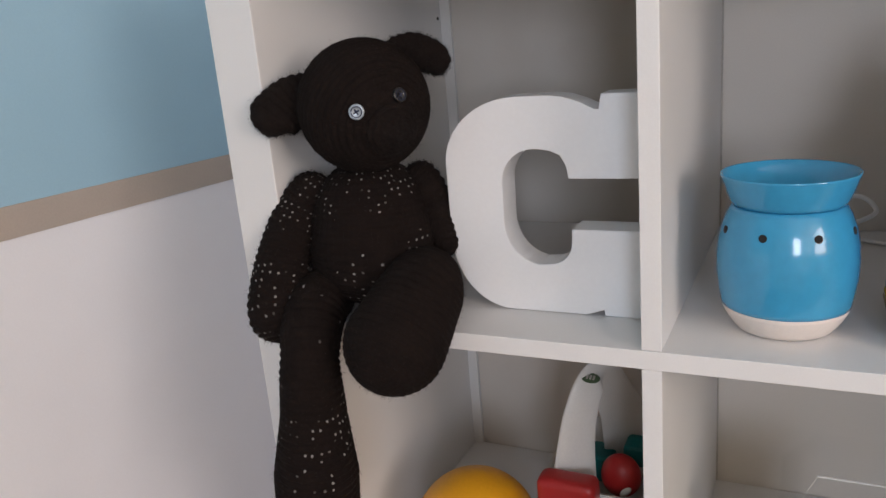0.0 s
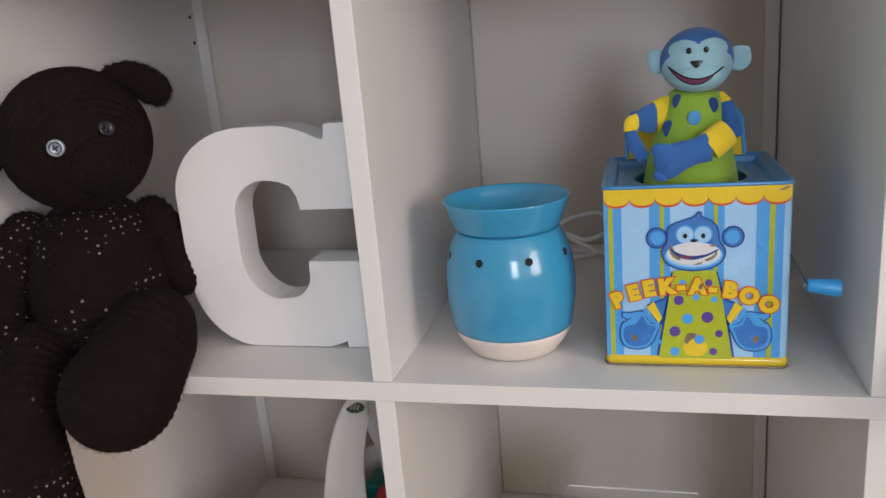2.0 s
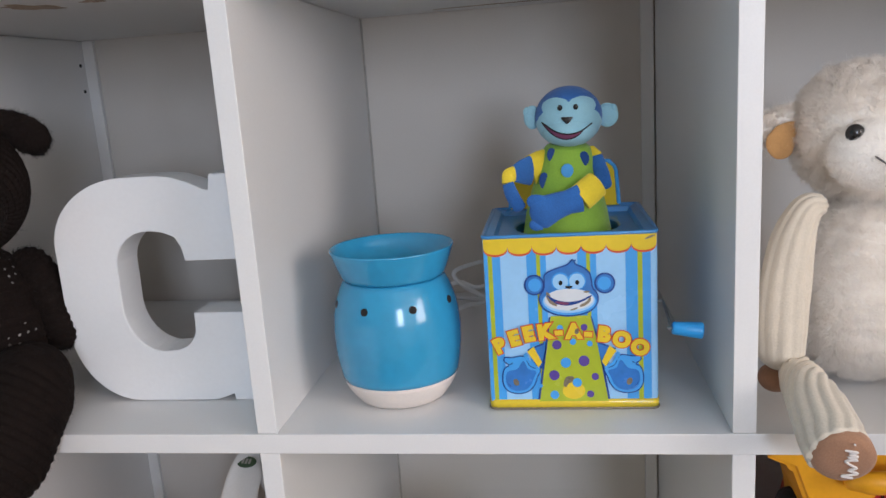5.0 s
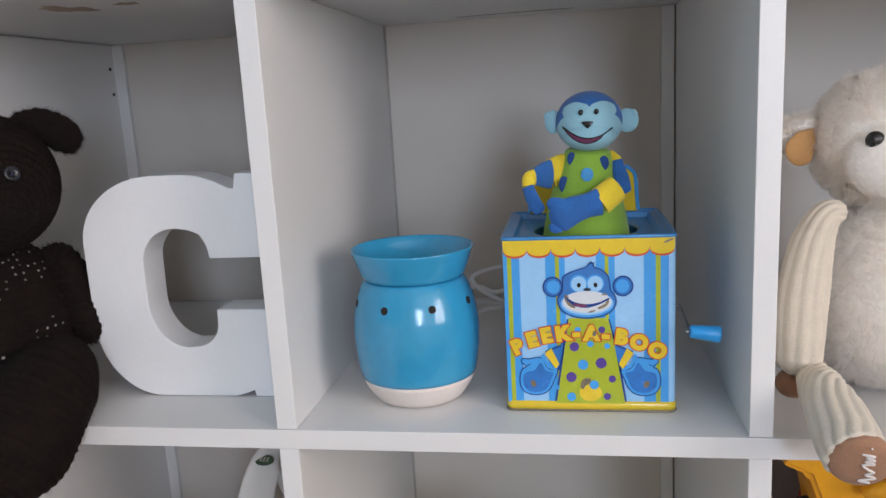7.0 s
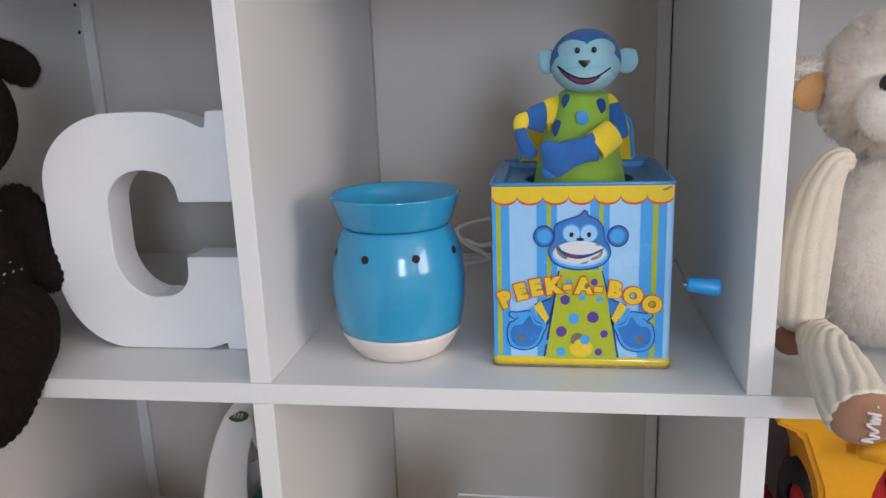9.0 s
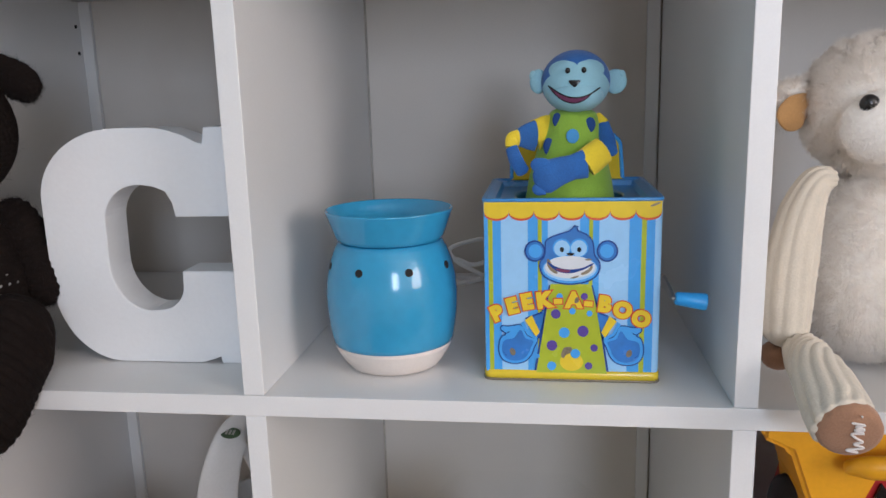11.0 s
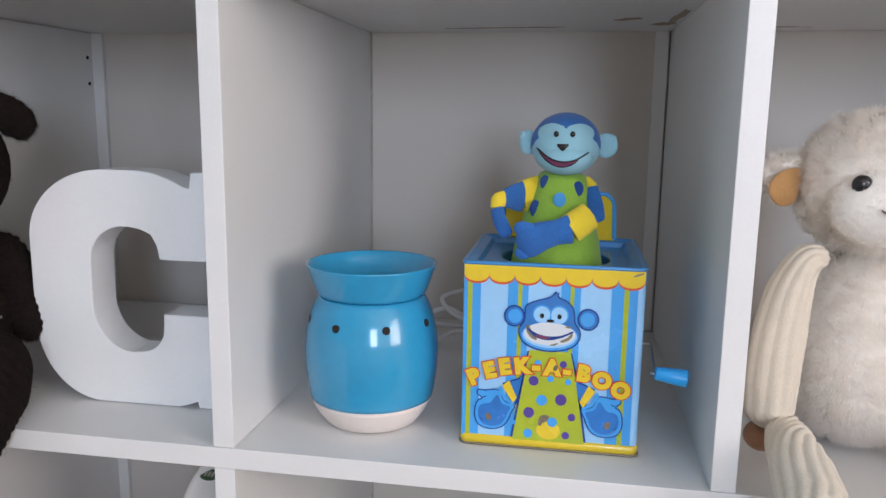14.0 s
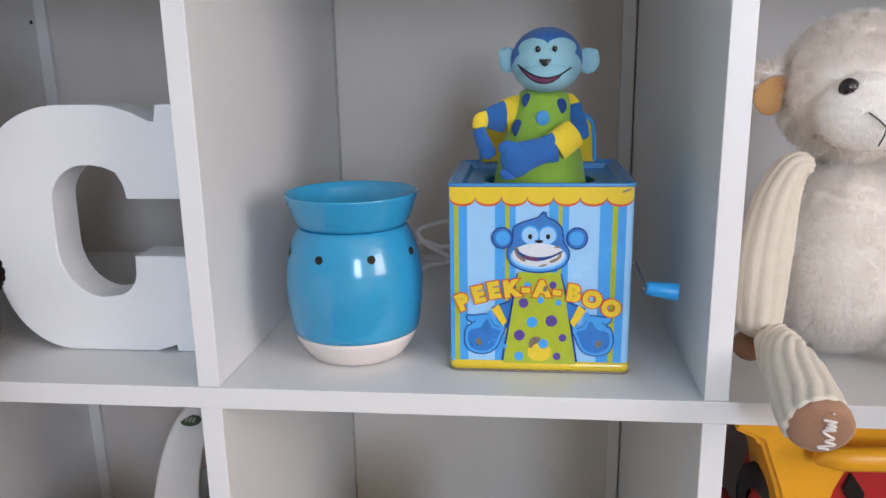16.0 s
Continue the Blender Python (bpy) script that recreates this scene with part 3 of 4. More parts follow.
def rim_frame(z0, z1, out, inn, r=0.005):
    """A rolled tin rim round the box."""
    pts = []
    for cx, cy, a0 in ((BX1 - r, BY0 + r, -90), (BX1 - r, BY1 - r, 0), (BX0 + r, BY1 - r, 90), (BX0 + r, BY0 + r, 180)):
        for i in range(5):
            a = radians(a0 + 22.5 * i)
            pts.append((cx, cy, math.cos(a), math.sin(a)))
    bm = bmesh.new()
    zm, loops = (z0 + z1) / 2, []
    for off, z in ((inn, z0), (out * 0.7, z0), (out, zm), (out * 0.7, z1), (inn, z1)):
        loops.append([bm.verts.new((cx + (r + off) * ca, cy + (r + off) * sa, z)) for cx, cy, ca, sa in pts])
    loops.append(loops[0])
    k = len(pts)
    for p, q in zip(loops, loops[1:]):
        for i in range(k):
            j = (i + 1) % k
            bm.faces.new((p[i], p[j], q[j], q[i]))
    bmesh.ops.recalc_face_normals(bm, faces=bm.faces)
    for f in bm.faces:
        f.smooth = True
    return bm


part_at("top_rim", rim_frame(BZ1 - 0.0006, BZ1 + 0.0018, 0.0012, -0.0025), M_TINBLUE, jack, "rolled blue tin rim")
part_at("base_band", rim_frame(BZ0 + 0.0016, BZ0 + 0.0085, 0.0010, -0.002), M_TINYEL, jack, "yellow tin base band")
part_at("base_rim", rim_frame(BZ0 + 0.0002, BZ0 + 0.0020, 0.0016, -0.002), M_TINWORN, jack, "rolled bare metal base rim")


def top_plate():
    """The recessed top with its raised border and round opening."""
    bm = bmesh.new()
    cx, cy, n = (BX0 + BX1) / 2, (BY0 + BY1) / 2, 64
    loops = []
    for half, z in ((0.0625, BZ1 + 0.0012), (0.0565, BZ1 - 0.0005), (0.0545, BZ1 - 0.0045)):
        lp = []
        for i in range(n):
            a = 2 * math.pi * i / n
            k = half / max(abs(math.cos(a)), abs(math.sin(a)))
            lp.append(bm.verts.new((cx + k * math.cos(a), cy + k * math.sin(a), z)))
        loops.append(lp)
    for r, z in ((0.0435, BZ1 - 0.0045), (0.0420, BZ1 - 0.0055), (0.0420, BZ1 - 0.012)):
        loops.append([bm.verts.new((cx + r * math.cos(2 * math.pi * i / n), cy + r * math.sin(2 * math.pi * i / n), z)) for i in range(n)])
    for p, q in zip(loops, loops[1:]):
        for i in range(n):
            j = (i + 1) % n
            bm.faces.new((p[i], p[j], q[j], q[i]))
    bmesh.ops.recalc_face_normals(bm, faces=bm.faces)
    return bm


part_at("top_plate", top_plate(), M_TINBLUE, jack, "recessed blue tin top with a round opening")
# added sheet; its near-black colour is the shade inside the tin
part_at("inner_dark_sheet", block((BX0 + 0.002, BY0 + 0.002, BZ1 - 0.016), (BX1 - 0.002, BY1 - 0.002, BZ1 - 0.014), 0), M_HOLE, jack)


# print on the front; art units run to the right and down over the face
def U(x):
    return BX0 + (x - 62) / 655 * (BX1 - BX0)


def W(y):
    return BZ1 - (y - 85) / 667 * (BZ1 - BZ0)


def printed(name, loop, mat, layer, label="", thing=jack):
    bm = bmesh.new()
    y = BY0 - 0.00014 * layer
    vs = [bm.verts.new((U(x), y, W(v))) for x, v in loop]
    f = bm.faces.new(vs)
    bm.normal_update()
    bmesh.ops.triangulate(bm, faces=[f], ngon_method="EAR_CLIP")
    bm.normal_update()
    for f in bm.faces:
        if f.normal.y > 0:
            f.normal_flip()
    return part_at(name, bm, mat, thing, label)


def disc(cx, cy, rx, ry=None, n=36, turn=0):
    ry = ry or rx
    c, s = math.cos(radians(turn)), math.sin(radians(turn))
    return [(cx + rx * math.cos(2 * math.pi * i / n) * c - ry * math.sin(2 * math.pi * i / n) * s, cy + rx * math.cos(2 * math.pi * i / n) * s + ry * math.sin(2 * math.pi * i / n) * c) for i in range(n)]


def rect(x0, y0, x1, y1):
    return [(x0, y0), (x1, y0), (x1, y1), (x0, y1)]


for x0, x1, s0, s1 in ((66, 128, 80, 97), (228, 302, 265, 280), (420, 490, 453, 467), (598, 690, 642, 660)):
    printed("stripe", rect(x0, 118, x1, 716), M_TINBAND, 1, "mid-blue printed stripe")
    printed("stripe", rect(s0, 118, s1, 716), M_TINLIME, 2, "thin lime printed stripe")


def scallops(drop, edge):
    p = [(66, 88), (712, 88)]
    for k in range(7):
        x1 = 712 - k * 92.3
        for i in range(1 if k else 0, 13):
            a = math.pi * i / 12
            p.append((x1 - 46.15 * (1 - math.cos(a)), edge + drop * abs(math.sin(a)) ** 0.8))
    return p


printed("valance_edge", scallops(32, 123), M_TINRED, 3, "red edge of the scalloped valance")
printed("valance", scallops(30, 117), M_TINYEL, 4, "yellow scalloped valance print")
# picture: a plain figure of rounded shapes in the print's colours
printed("picture_body", [(306, 388), (468, 388), (490, 470), (533, 718), (250, 718), (292, 470)], M_TINDARK, 5)
printed("picture_body", [(312, 384), (462, 384), (483, 472), (525, 718), (258, 718), (299, 472)], M_TINLIME, 6)
printed("picture_body", disc(392, 676, 44, 34), M_TINYEL, 6.3)


def smooth_loop(pts, n=5):
    """A closed smooth outline through a few corner points."""
    q = np.array(pts, float)
    out = []
    for i in range(len(q)):
        p0, p1, p2, p3 = q[i - 1], q[i], q[(i + 1) % len(q)], q[(i + 2) % len(q)]
        for k in range(n):
            t = k / n
            out.append(tuple(0.5 * (2 * p1 + (p2 - p0) * t + (2 * p0 - 5 * p1 + 4 * p2 - p3) * t * t + (3 * p1 - p0 - 3 * p2 + p3) * t ** 3)))
    return out


def shrink(pts, k):
    """The outline drawn in by k all round."""
    q = np.array(pts, float)
    tan = np.roll(q, -1, 0) - np.roll(q, 1, 0)
    nr = np.stack([-tan[:, 1], tan[:, 0]], 1) / (np.linalg.norm(tan, axis=1)[:, None] + 1e-9)
    area = (q[:, 0] * np.roll(q[:, 1], -1) - np.roll(q[:, 0], -1) * q[:, 1]).sum()
    return [tuple(c) for c in q + nr * (k if area > 0 else -k)]


GLOVE = [(568, 536), (545, 575), (506, 590), (518, 622), (532, 655), (558, 680), (600, 688), (640, 676), (658, 645), (657, 604), (646, 580), (632, 572), (650, 558), (646, 540), (618, 540)]
for sx in (-1, 1):
    def mx(p):
        return [(385 + sx * (x - 385) + 2, y) for x, y in p]
    printed("picture_sleeve", mx([(476, 440), (492, 486), (555, 512), (515, 590), (500, 588), (484, 520)]), M_TINDARK, 5)
    printed("picture_sleeve", mx([(480, 456), (492, 494), (548, 514), (515, 580), (504, 578), (488, 520)]), M_TINHAND, 5.5)
    printed("picture_cuff", mx([(530, 500), (556, 520), (514, 582), (500, 562)]), M_TINYEL, 8.6)
    glove = mx(smooth_loop(GLOVE))
    printed("picture_glove", glove, M_TINDARK, 6.5)
    printed("picture_glove", shrink(glove, 4.5), M_TINBAND, 7)
    printed("picture_glove", [(387 + sx * (590 + (x - 590) * 0.78 - 385), 628 + (y - 628) * 0.78) for x, y in smooth_loop(GLOVE[:10] + [(640, 585), (600, 575)])], M_TINHAND, 7.5)
    printed("picture_cuff", mx([(560, 522), (572, 532), (548, 574), (512, 592), (508, 582), (540, 566)]), M_TINBAND, 8)
    printed("picture_glove", mx([(634, 572), (618, 568), (612, 560), (620, 564)]), M_TINDARK, 8)
    printed("picture_glove", mx([(640, 640), (630, 655), (622, 660), (632, 648)]), M_TINDARK, 8)
    printed("worn_spot", mx(disc(604, 640, 11, 15, 9, 25)), M_TINWORN, 9, "worn patch in the print")
    printed("picture_ear", mx(disc(518, 264, 39)), M_TINDARK, 5)
    printed("picture_ear", mx(disc(518, 264, 33)), M_TINHAND, 6)
    printed("picture_ear", mx(disc(516, 264, 25)), M_TINBAND, 6.4)
HEAD = [(292, 228), (312, 212), (352, 198), (382, 188), (400, 170), (407, 177), (413, 172), (414, 188), (444, 202), (466, 224), (473, 254), (476, 278), (494, 304), (494, 336), (470, 366), (428, 382), (380, 387), (331, 380), (289, 360), (271, 331), (271, 304), (287, 280), (290, 254)]
head_loop = smooth_loop(HEAD, 4)
printed("picture_head", head_loop, M_TINDARK, 7)
printed("picture_head", shrink(head_loop, 5), M_TINHAIR, 7.5)
printed("picture_face", disc(384, 330, 103, 50), M_TINBAND, 8)
for x in (354, 416):
    printed("picture_face", disc(x, 252, 34, 33), M_TINBAND, 8.1 + x / 1e4)
    printed("picture_face", disc(x, 254, 29, 29), M_TINSKY, 8.2 + x / 1e4)
printed("picture_face", disc(384, 326, 98, 46), M_TINSKY, 8.8)
printed("picture_face", disc(384, 322, 92, 41), M_TINWHITE, 9)
for lp in ([(300, 292), (312, 300), (320, 320), (338, 338), (334, 346), (314, 336), (300, 316)], [(424, 344), (450, 330), (464, 312), (466, 326), (452, 342), (430, 350)], [(438, 294), (452, 290), (464, 294), (450, 298)], [(384, 362), (402, 355), (418, 352), (404, 362)]):
    printed("worn_spot", smooth_loop(lp, 3), M_TINWORN, 9.5, "worn patch in the print")
printed("picture_mouth", smooth_loop([(302, 303), (338, 322), (382, 330), (428, 324), (464, 308), (468, 312), (430, 332), (384, 344), (340, 338), (312, 318)], 4), M_TINDARK, 10)
printed("picture_mouth", smooth_loop([(330, 328), (352, 328), (384, 334), (376, 341), (348, 338)], 4), M_MOUTH, 10.5)
for x in (354, 417):
    printed("picture_eye", disc(x, 258, 7.5, 9, 16), M_BLACK, 10)
printed("picture_nose", smooth_loop([(370, 272), (385, 270), (400, 272), (386, 281)], 4), M_BLACK, 10)
for x, y, r, m in ((332, 495, 18, 1), (434, 559, 21, 1), (318, 614, 20, 1), (476, 621, 14, 1), (364, 565, 20, 0), (406, 644, 18, 0), (317, 692, 17, 0), (456, 690, 14, 1), (438, 429, 13, 1), (346, 430, 12, 0), (394, 484, 12, 0), (458, 492, 11, 0), (264, 655, 8, 0)):
    printed("polka_dot", disc(x, y, r, n=24), (M_TINBAND, M_TINPURPLE)[m], 7, "printed polka dot")
printed("worn_spot", smooth_loop([(352, 650), (362, 624), (378, 618), (394, 622), (388, 640), (372, 648), (362, 662)], 3), M_TINWORN, 8, "worn patch in the print")


def glyph(ch, x, y, size, turn, mat, layer, fat):
    cu = bpy.data.curves.new("letter", "FONT")
    cu.body, cu.size, cu.align_x, cu.align_y, cu.offset = ch, size, "CENTER", "CENTER", fat
    cu.resolution_u = 4
    tmp = new("letter", cu)
    me = bpy.data.meshes.new_from_object(tmp.evaluated_get(bpy.context.evaluated_depsgraph_get()))
    bpy.data.objects.remove(tmp)
    me.materials.append(mat)
    ob = new("letter", me)
    ob.matrix_world = Matrix.Translation((U(x), BY0 - 0.00014 * layer, W(y))) @ Matrix.Rotation(radians(90), 4, "X") @ Matrix.Rotation(radians(turn), 4, "Z")
    ob.parent = jack
    ob.location = ob.location - jack.location
    return ob


WORD = "PEEK-A-BOO"
for ch, x, y, tn in zip(WORD, (110, 168, 224, 287, 340, 398, 453, 512, 578, 646), (496, 468, 452, 445, 441, 444, 449, 458, 480, 511), (24, 15, 11, 7, 3, 0, -4, -8, -14, -20)):
    glyph(ch, x, y, 0.0155, tn, M_TINRED, 11, 0.0020)
    glyph(ch, x, y, 0.0155, tn, M_TINYEL, 13, 0.00118)
printed("worn_spot", disc(410, 442, 8, 12, 12, 20), M_TINWORN, 14, "worn patch in the print")
printed("worn_spot", disc(688, 100, 20, 4, 12, -20), M_TINWORN, 5, "scratch in the yellow print")

# open lid behind the puppet
bm = bmesh.new()
LW, LL = 0.096, 0.048
lp = [(-LW / 2, 0), (LW / 2, 0)] + arc(LW / 2 - 0.012, LL - 0.012, 0.012, 0.012, 0, 90, 6) + arc(-LW / 2 + 0.012, LL - 0.012, 0.012, 0.012, 90, 180, 6)
f = bm.faces.new([bm.verts.new((x, 0, z)) for x, z in lp])
ex = bmesh.ops.extrude_face_region(bm, geom=[f])
for v in [g for g in ex["geom"] if isinstance(g, bmesh.types.BMVert)]:
    v.co.y += 0.0012
bmesh.ops.recalc_face_normals(bm, faces=bm.faces)
lid = part("lid", bm, M_TINYEL, None, "open yellow lid with a blue edge")
lid.matrix_world = Matrix.Translation((0.2335, 0.166, BZ1 + 0.0015)) @ Matrix.Rotation(radians(-42), 4, "X")
lid.parent = jack
lid.location = lid.location - jack.location
rimpts = [(-LW / 2, 0, 0.0)] + [(-LW / 2, 0, 0.03)] + [(x, 0, z) for x, z in reversed(arc(-LW / 2 + 0.012, LL - 0.012, 0.012, 0.012, 90, 180, 3))] + [(x, 0, z) for x, z in reversed(arc(LW / 2 - 0.012, LL - 0.012, 0.012, 0.012, 0, 90, 3))] + [(LW / 2, 0, 0.03), (LW / 2, 0, 0)]
part("lid_rim", tube(rimpts, 0.0018), M_TINBAND, lid, "rolled blue lid edge")

# crank
cr = [(0.296, 0.108, 1.170), (0.3085, 0.108, 1.170), (0.3100, 0.100, 1.1702), (0.3055, 0.030, 1.1737), (0.3035, 0.0255, 1.1740), (0.308, 0.0255, 1.1735)]
part_at("crank_wire", tube(cr, 0.0011, seg=10), M_WIRE, jack, "bent steel crank wire")
bm = bmesh.new()
prof = [(0, 0), (0.0040, 0), (0.0046, 0.0008), (0.0061, 0.0200), (0.0057, 0.0212), (0, 0.0214)]
lathe(prof, (0, 0), 32, bm)
kn = part("crank_knob", bm, M_CRANK, None, "blue plastic crank knob")
kn.matrix_world = Matrix.Translation((0.3058, 0.0255, 1.1738)) @ Matrix.Rotation(radians(97), 4, "Y")
kn.parent = jack
kn.location = kn.location - jack.location

# puppet
g = Geo()
HC = np.array((0.2382, 0.100, 1.3252))


def face_pick(x, y, z):
    if y > -0.12:
        return 0
    if (x / 0.98) ** 2 + ((z + 0.26) / 0.72) ** 2 < 1 or ((abs(x) - 0.37) / 0.42) ** 2 + ((z - 0.36) / 0.30) ** 2 < 1:
        return 1
    return 0


g.ball(HC, (0.0262, 0.0250, 0.0240), 0, 160, 120, face_pick)
g.ball(HC + (0, -0.010, -0.010), (0.0205, 0.0190, 0.0125), 1, 64, 40)
for sx, dz in ((-1, 0.001), (1, -0.0005)):
    g.ball(HC + (sx * 0.0292 + 0.0008, 0.002, dz), (0.0078 + 0.0010 * sx, 0.0032, 0.0094), 1, 32, 20)
    g.ball(HC + (sx * 0.0335 + 0.0012, 0.002, dz + 0.0045), (0.0032, 0.0026, 0.0040), 1, 24, 16)
for x in (-0.0068, 0.0050):
    g.ball(HC + (x, -0.0238, 0.0082), (0.0019, 0.0014, 0.0022), 5, 20, 14)


def face_y(x, z):
    """Depth of the puppet's face at a side step and height from the head's centre."""
    a = 1 - (x / 0.0262) ** 2 - (z / 0.0240) ** 2
    b = 1 - (x / 0.0205) ** 2 - ((z + 0.010) / 0.0125) ** 2
    return min(-0.0250 * math.sqrt(a) if a > 0 else 0.0, -0.010 - 0.0190 * math.sqrt(b) if b > 0 else 0.0)


def patch(lo, hi, x0, x1, mat, out, nx=28, nz=5):
    """A thin felt patch on the face between two curves."""
    ve = []
    for i in range(nx + 1):
        x = x0 + (x1 - x0) * i / nx
        for k in range(nz + 1):
            z = lo(x) + (hi(x) - lo(x)) * k / nz
            ve.append(HC + (x, face_y(x, z) - out, z))
    fs = [(i * (nz + 1) + k, (i + 1) * (nz + 1) + k, (i + 1) * (nz + 1) + k + 1, i * (nz + 1) + k + 1) for i in range(nx) for k in range(nz)]
    g.add(ve, fs, np.zeros((len(ve), 2)), mat)


def lip_high(x):
    u = (x + 0.002) / 0.0185
    return -0.0036 - 0.0080 * max(0.0, 1 - u * u) - 0.0012 * u


def lip_low(x):
    u = (x + 0.002) / 0.0185
    return lip_high(x) - 0.0040 * max(0.0, 1 - ((u + 0.18) / 0.84) ** 2) ** 0.7


patch(lip_low, lip_high, -0.0205, 0.0098, 6, 0.0004)
patch(lambda x: -0.0040 + 0.9 * abs(x + 0.0018) ** 1.4 * 9.0, lambda x: 0.0012, -0.0060, 0.0024, 5, 0.0007, 12, 3)
for lip, x0, x1, r in ((lip_low, -0.0205, 0.0098, 0.00045), (lip_high, -0.0212, 0.0172, 0.00055)):
    sm = [HC + (x, face_y(x, lip(x)) - 0.0003, lip(x)) for x in np.linspace(x0, x1, 15)]
    g.loft(sm, [r] * 15, 5, seg=8, step=0.0006)
cone = [(0.2345, 0.106, 1.222), (0.2350, 0.106, 1.250), (0.2358, 0.104, 1.280), (0.2368, 0.102, 1.306)]
g.loft(cone, [0.0375, 0.0330, 0.0245, 0.0165], 2, seg=72, wob=0.012, ends=(0.05, 0.3))


def dot_on_cone(x, z, r, m):
    k = np.interp(z, (1.222, 1.250, 1.280, 1.306), (0.0375, 0.0330, 0.0245, 0.0165))
    cx, cy = np.interp(z, (1.222, 1.306), (0.2345, 0.2368)), np.interp(z, (1.222, 1.306), (0.106, 0.102))
    dx = x - cx
    yy = cy - math.sqrt(max(1e-6, k * k - dx * dx))
    g.ball((x, yy + 0.0002, z), (1.15 * r * max(0.45, math.sqrt(max(0.05, 1 - (dx / k) ** 2))), 0.0008, r * 1.3), m, 24, 14)


for x, z, r, m in ((0.2240, 1.2970, 0.0042, 4), (0.2488, 1.2930, 0.0044, 4), (0.2175, 1.2770, 0.0052, 4), (0.2355, 1.2850, 0.0042, 7)):
    dot_on_cone(x, z, r, m)


def hp(dx, y, dz):
    """A point at a height and side step from the head's centre, in millimetres, at depth y."""
    return (HC[0] + dx / 1000, y, HC[2] + dz / 1000)


FLAT = dict(seg=40, wob=0.03, flat=0.36, flat_dir=(0, 1, 0))
# one arm, folded at the elbow: yellow, blue, yellow and blue bands
g.loft([hp(-12, 0.100, -33), hp(-22, 0.097, -37), hp(-31.5, 0.094, -40)], [0.0110, 0.0128, 0.0124], 3, ends=(0.6, 0.04), **FLAT)
g.loft([hp(-31.3, 0.093, -40), hp(-38, 0.086, -40), hp(-44.4, 0.080, -40.5)], [0.0120, 0.0098, 0.0066], 0, ends=(0.04, 0.04), **FLAT)
g.loft([hp(-44, 0.078, -40.5), hp(-48, 0.074, -41), hp(-48.6, 0.071, -47.2)], [0.0064, 0.0050, 0.0045], 3, ends=(0.04, 0.04), seg=40, flat=0.5, flat_dir=(0, 1, 0))
g.loft([hp(-48.6, 0.070, -46.8), hp(-45, 0.065, -56), hp(-38.5, 0.060, -66.5)], [0.0045, 0.0054, 0.0050], 0, ends=(0.04, 0.6), seg=40, flat=0.5, flat_dir=(0, 1, 0))
# the other arm, laid across the chest, with a yellow cuff and a mitten
g.loft([hp(15, 0.102, -25), hp(21, 0.099, -33)], [0.0036, 0.0054], 3, ends=(0.6, 0.04), **FLAT)
g.loft([hp(20.5, 0.099, -32), hp(24, 0.088, -45), hp(26, 0.079, -56)], [0.0052, 0.0060, 0.0056], 0, ends=(0.04, 0.7), **FLAT)
g.loft([hp(21.5, 0.070, -48.5), hp(13, 0.0665, -54.5), hp(5.8, 0.064, -59.8)], [0.0102, 0.0110, 0.0112], 3, seg=44, wob=0.02, flat=0.5, flat_dir=(0, 1, 0), ends=(0.3, 0.04))
g.loft([hp(6.4, 0.0635, -59.4), hp(-3, 0.060, -61.5), hp(-13, 0.057, -64), hp(-23, 0.054, -67.5), hp(-32, 0.052, -70)], [0.0108, 0.0094, 0.0108, 0.0128, 0.0095], 0, seg=44, wob=0.03, flat=0.42, flat_dir=(0, 1, 0), ends=(0.04, 0.8))
g.loft([hp(-19, 0.0535, -62), hp(-28, 0.0525, -59), hp(-34, 0.0520, -57.5)], [0.0070, 0.0058, 0.0040], 0, **FLAT)
g.loft([hp(-25, 0.053, -74), hp(-28, 0.0515, -78), hp(-29, 0.051, -81)], [0.0070, 0.0060, 0.0044], 0, **FLAT)
pup = g.object("puppet", [M_CLOTHBLUE, M_CLOTHFACE, M_CLOTHLIME, M_CLOTHYEL, M_CLOTHNAVY, M_BLACK, M_MOUTH, M_CLOTHSKY], jack.location)
pup.location = (0, 0, 0)
pup.parent = jack
tagged(pup, "felt puppet in lime polka dots with blue arms")

# ---- the crocheted toy ----
rng = np.random.default_rng(4)
ROW, AMP = 0.0068, 0.0015
kw = dict(row=ROW, amp=AMP, seg=72)
hc, hr = np.array((-0.2560, 0.030, 1.3005)), 0.0590
ax = np.array((0.052, -0.036, -0.021))
ax /= np.linalg.norm(ax)
YARN = [M_YARN, M_YARNOPEN, M_FUZZ, M_BUTTON, M_NAVYTHREAD, M_BLACK]
bear = group_of("crochet_toy", -0.27, 0.04, S, "dark brown crocheted stuffed toy with button eyes, legs dangling", "soft toy")


def finish(name, thing, mats, label=""):
    """Turns what has been gathered into a part of the thing and starts afresh."""
    global g
    ob = g.object(name, mats, thing.location)
    ob.location = (0, 0, 0)
    ob.parent = thing
    g = Geo()
    return tagged(ob, label)


def knitted(name, pts, rad, mat, label="", **more):
    """A crocheted limb with loose fuzz."""
    v = g.loft(pts, rad, mat, **{**kw, **more})
    p = v[rng.choice(len(v), min(len(v), 5000), replace=False)]
    nr = p - v.mean(0)
    nr /= np.linalg.norm(nr, axis=1)[:, None]
    g.fur(p, nr, 0.0030, 0.00009, 2, rng, lean=0.9, droop=(0, 0, 0), curl=0.9)
    return finish(name, bear, YARN, label)


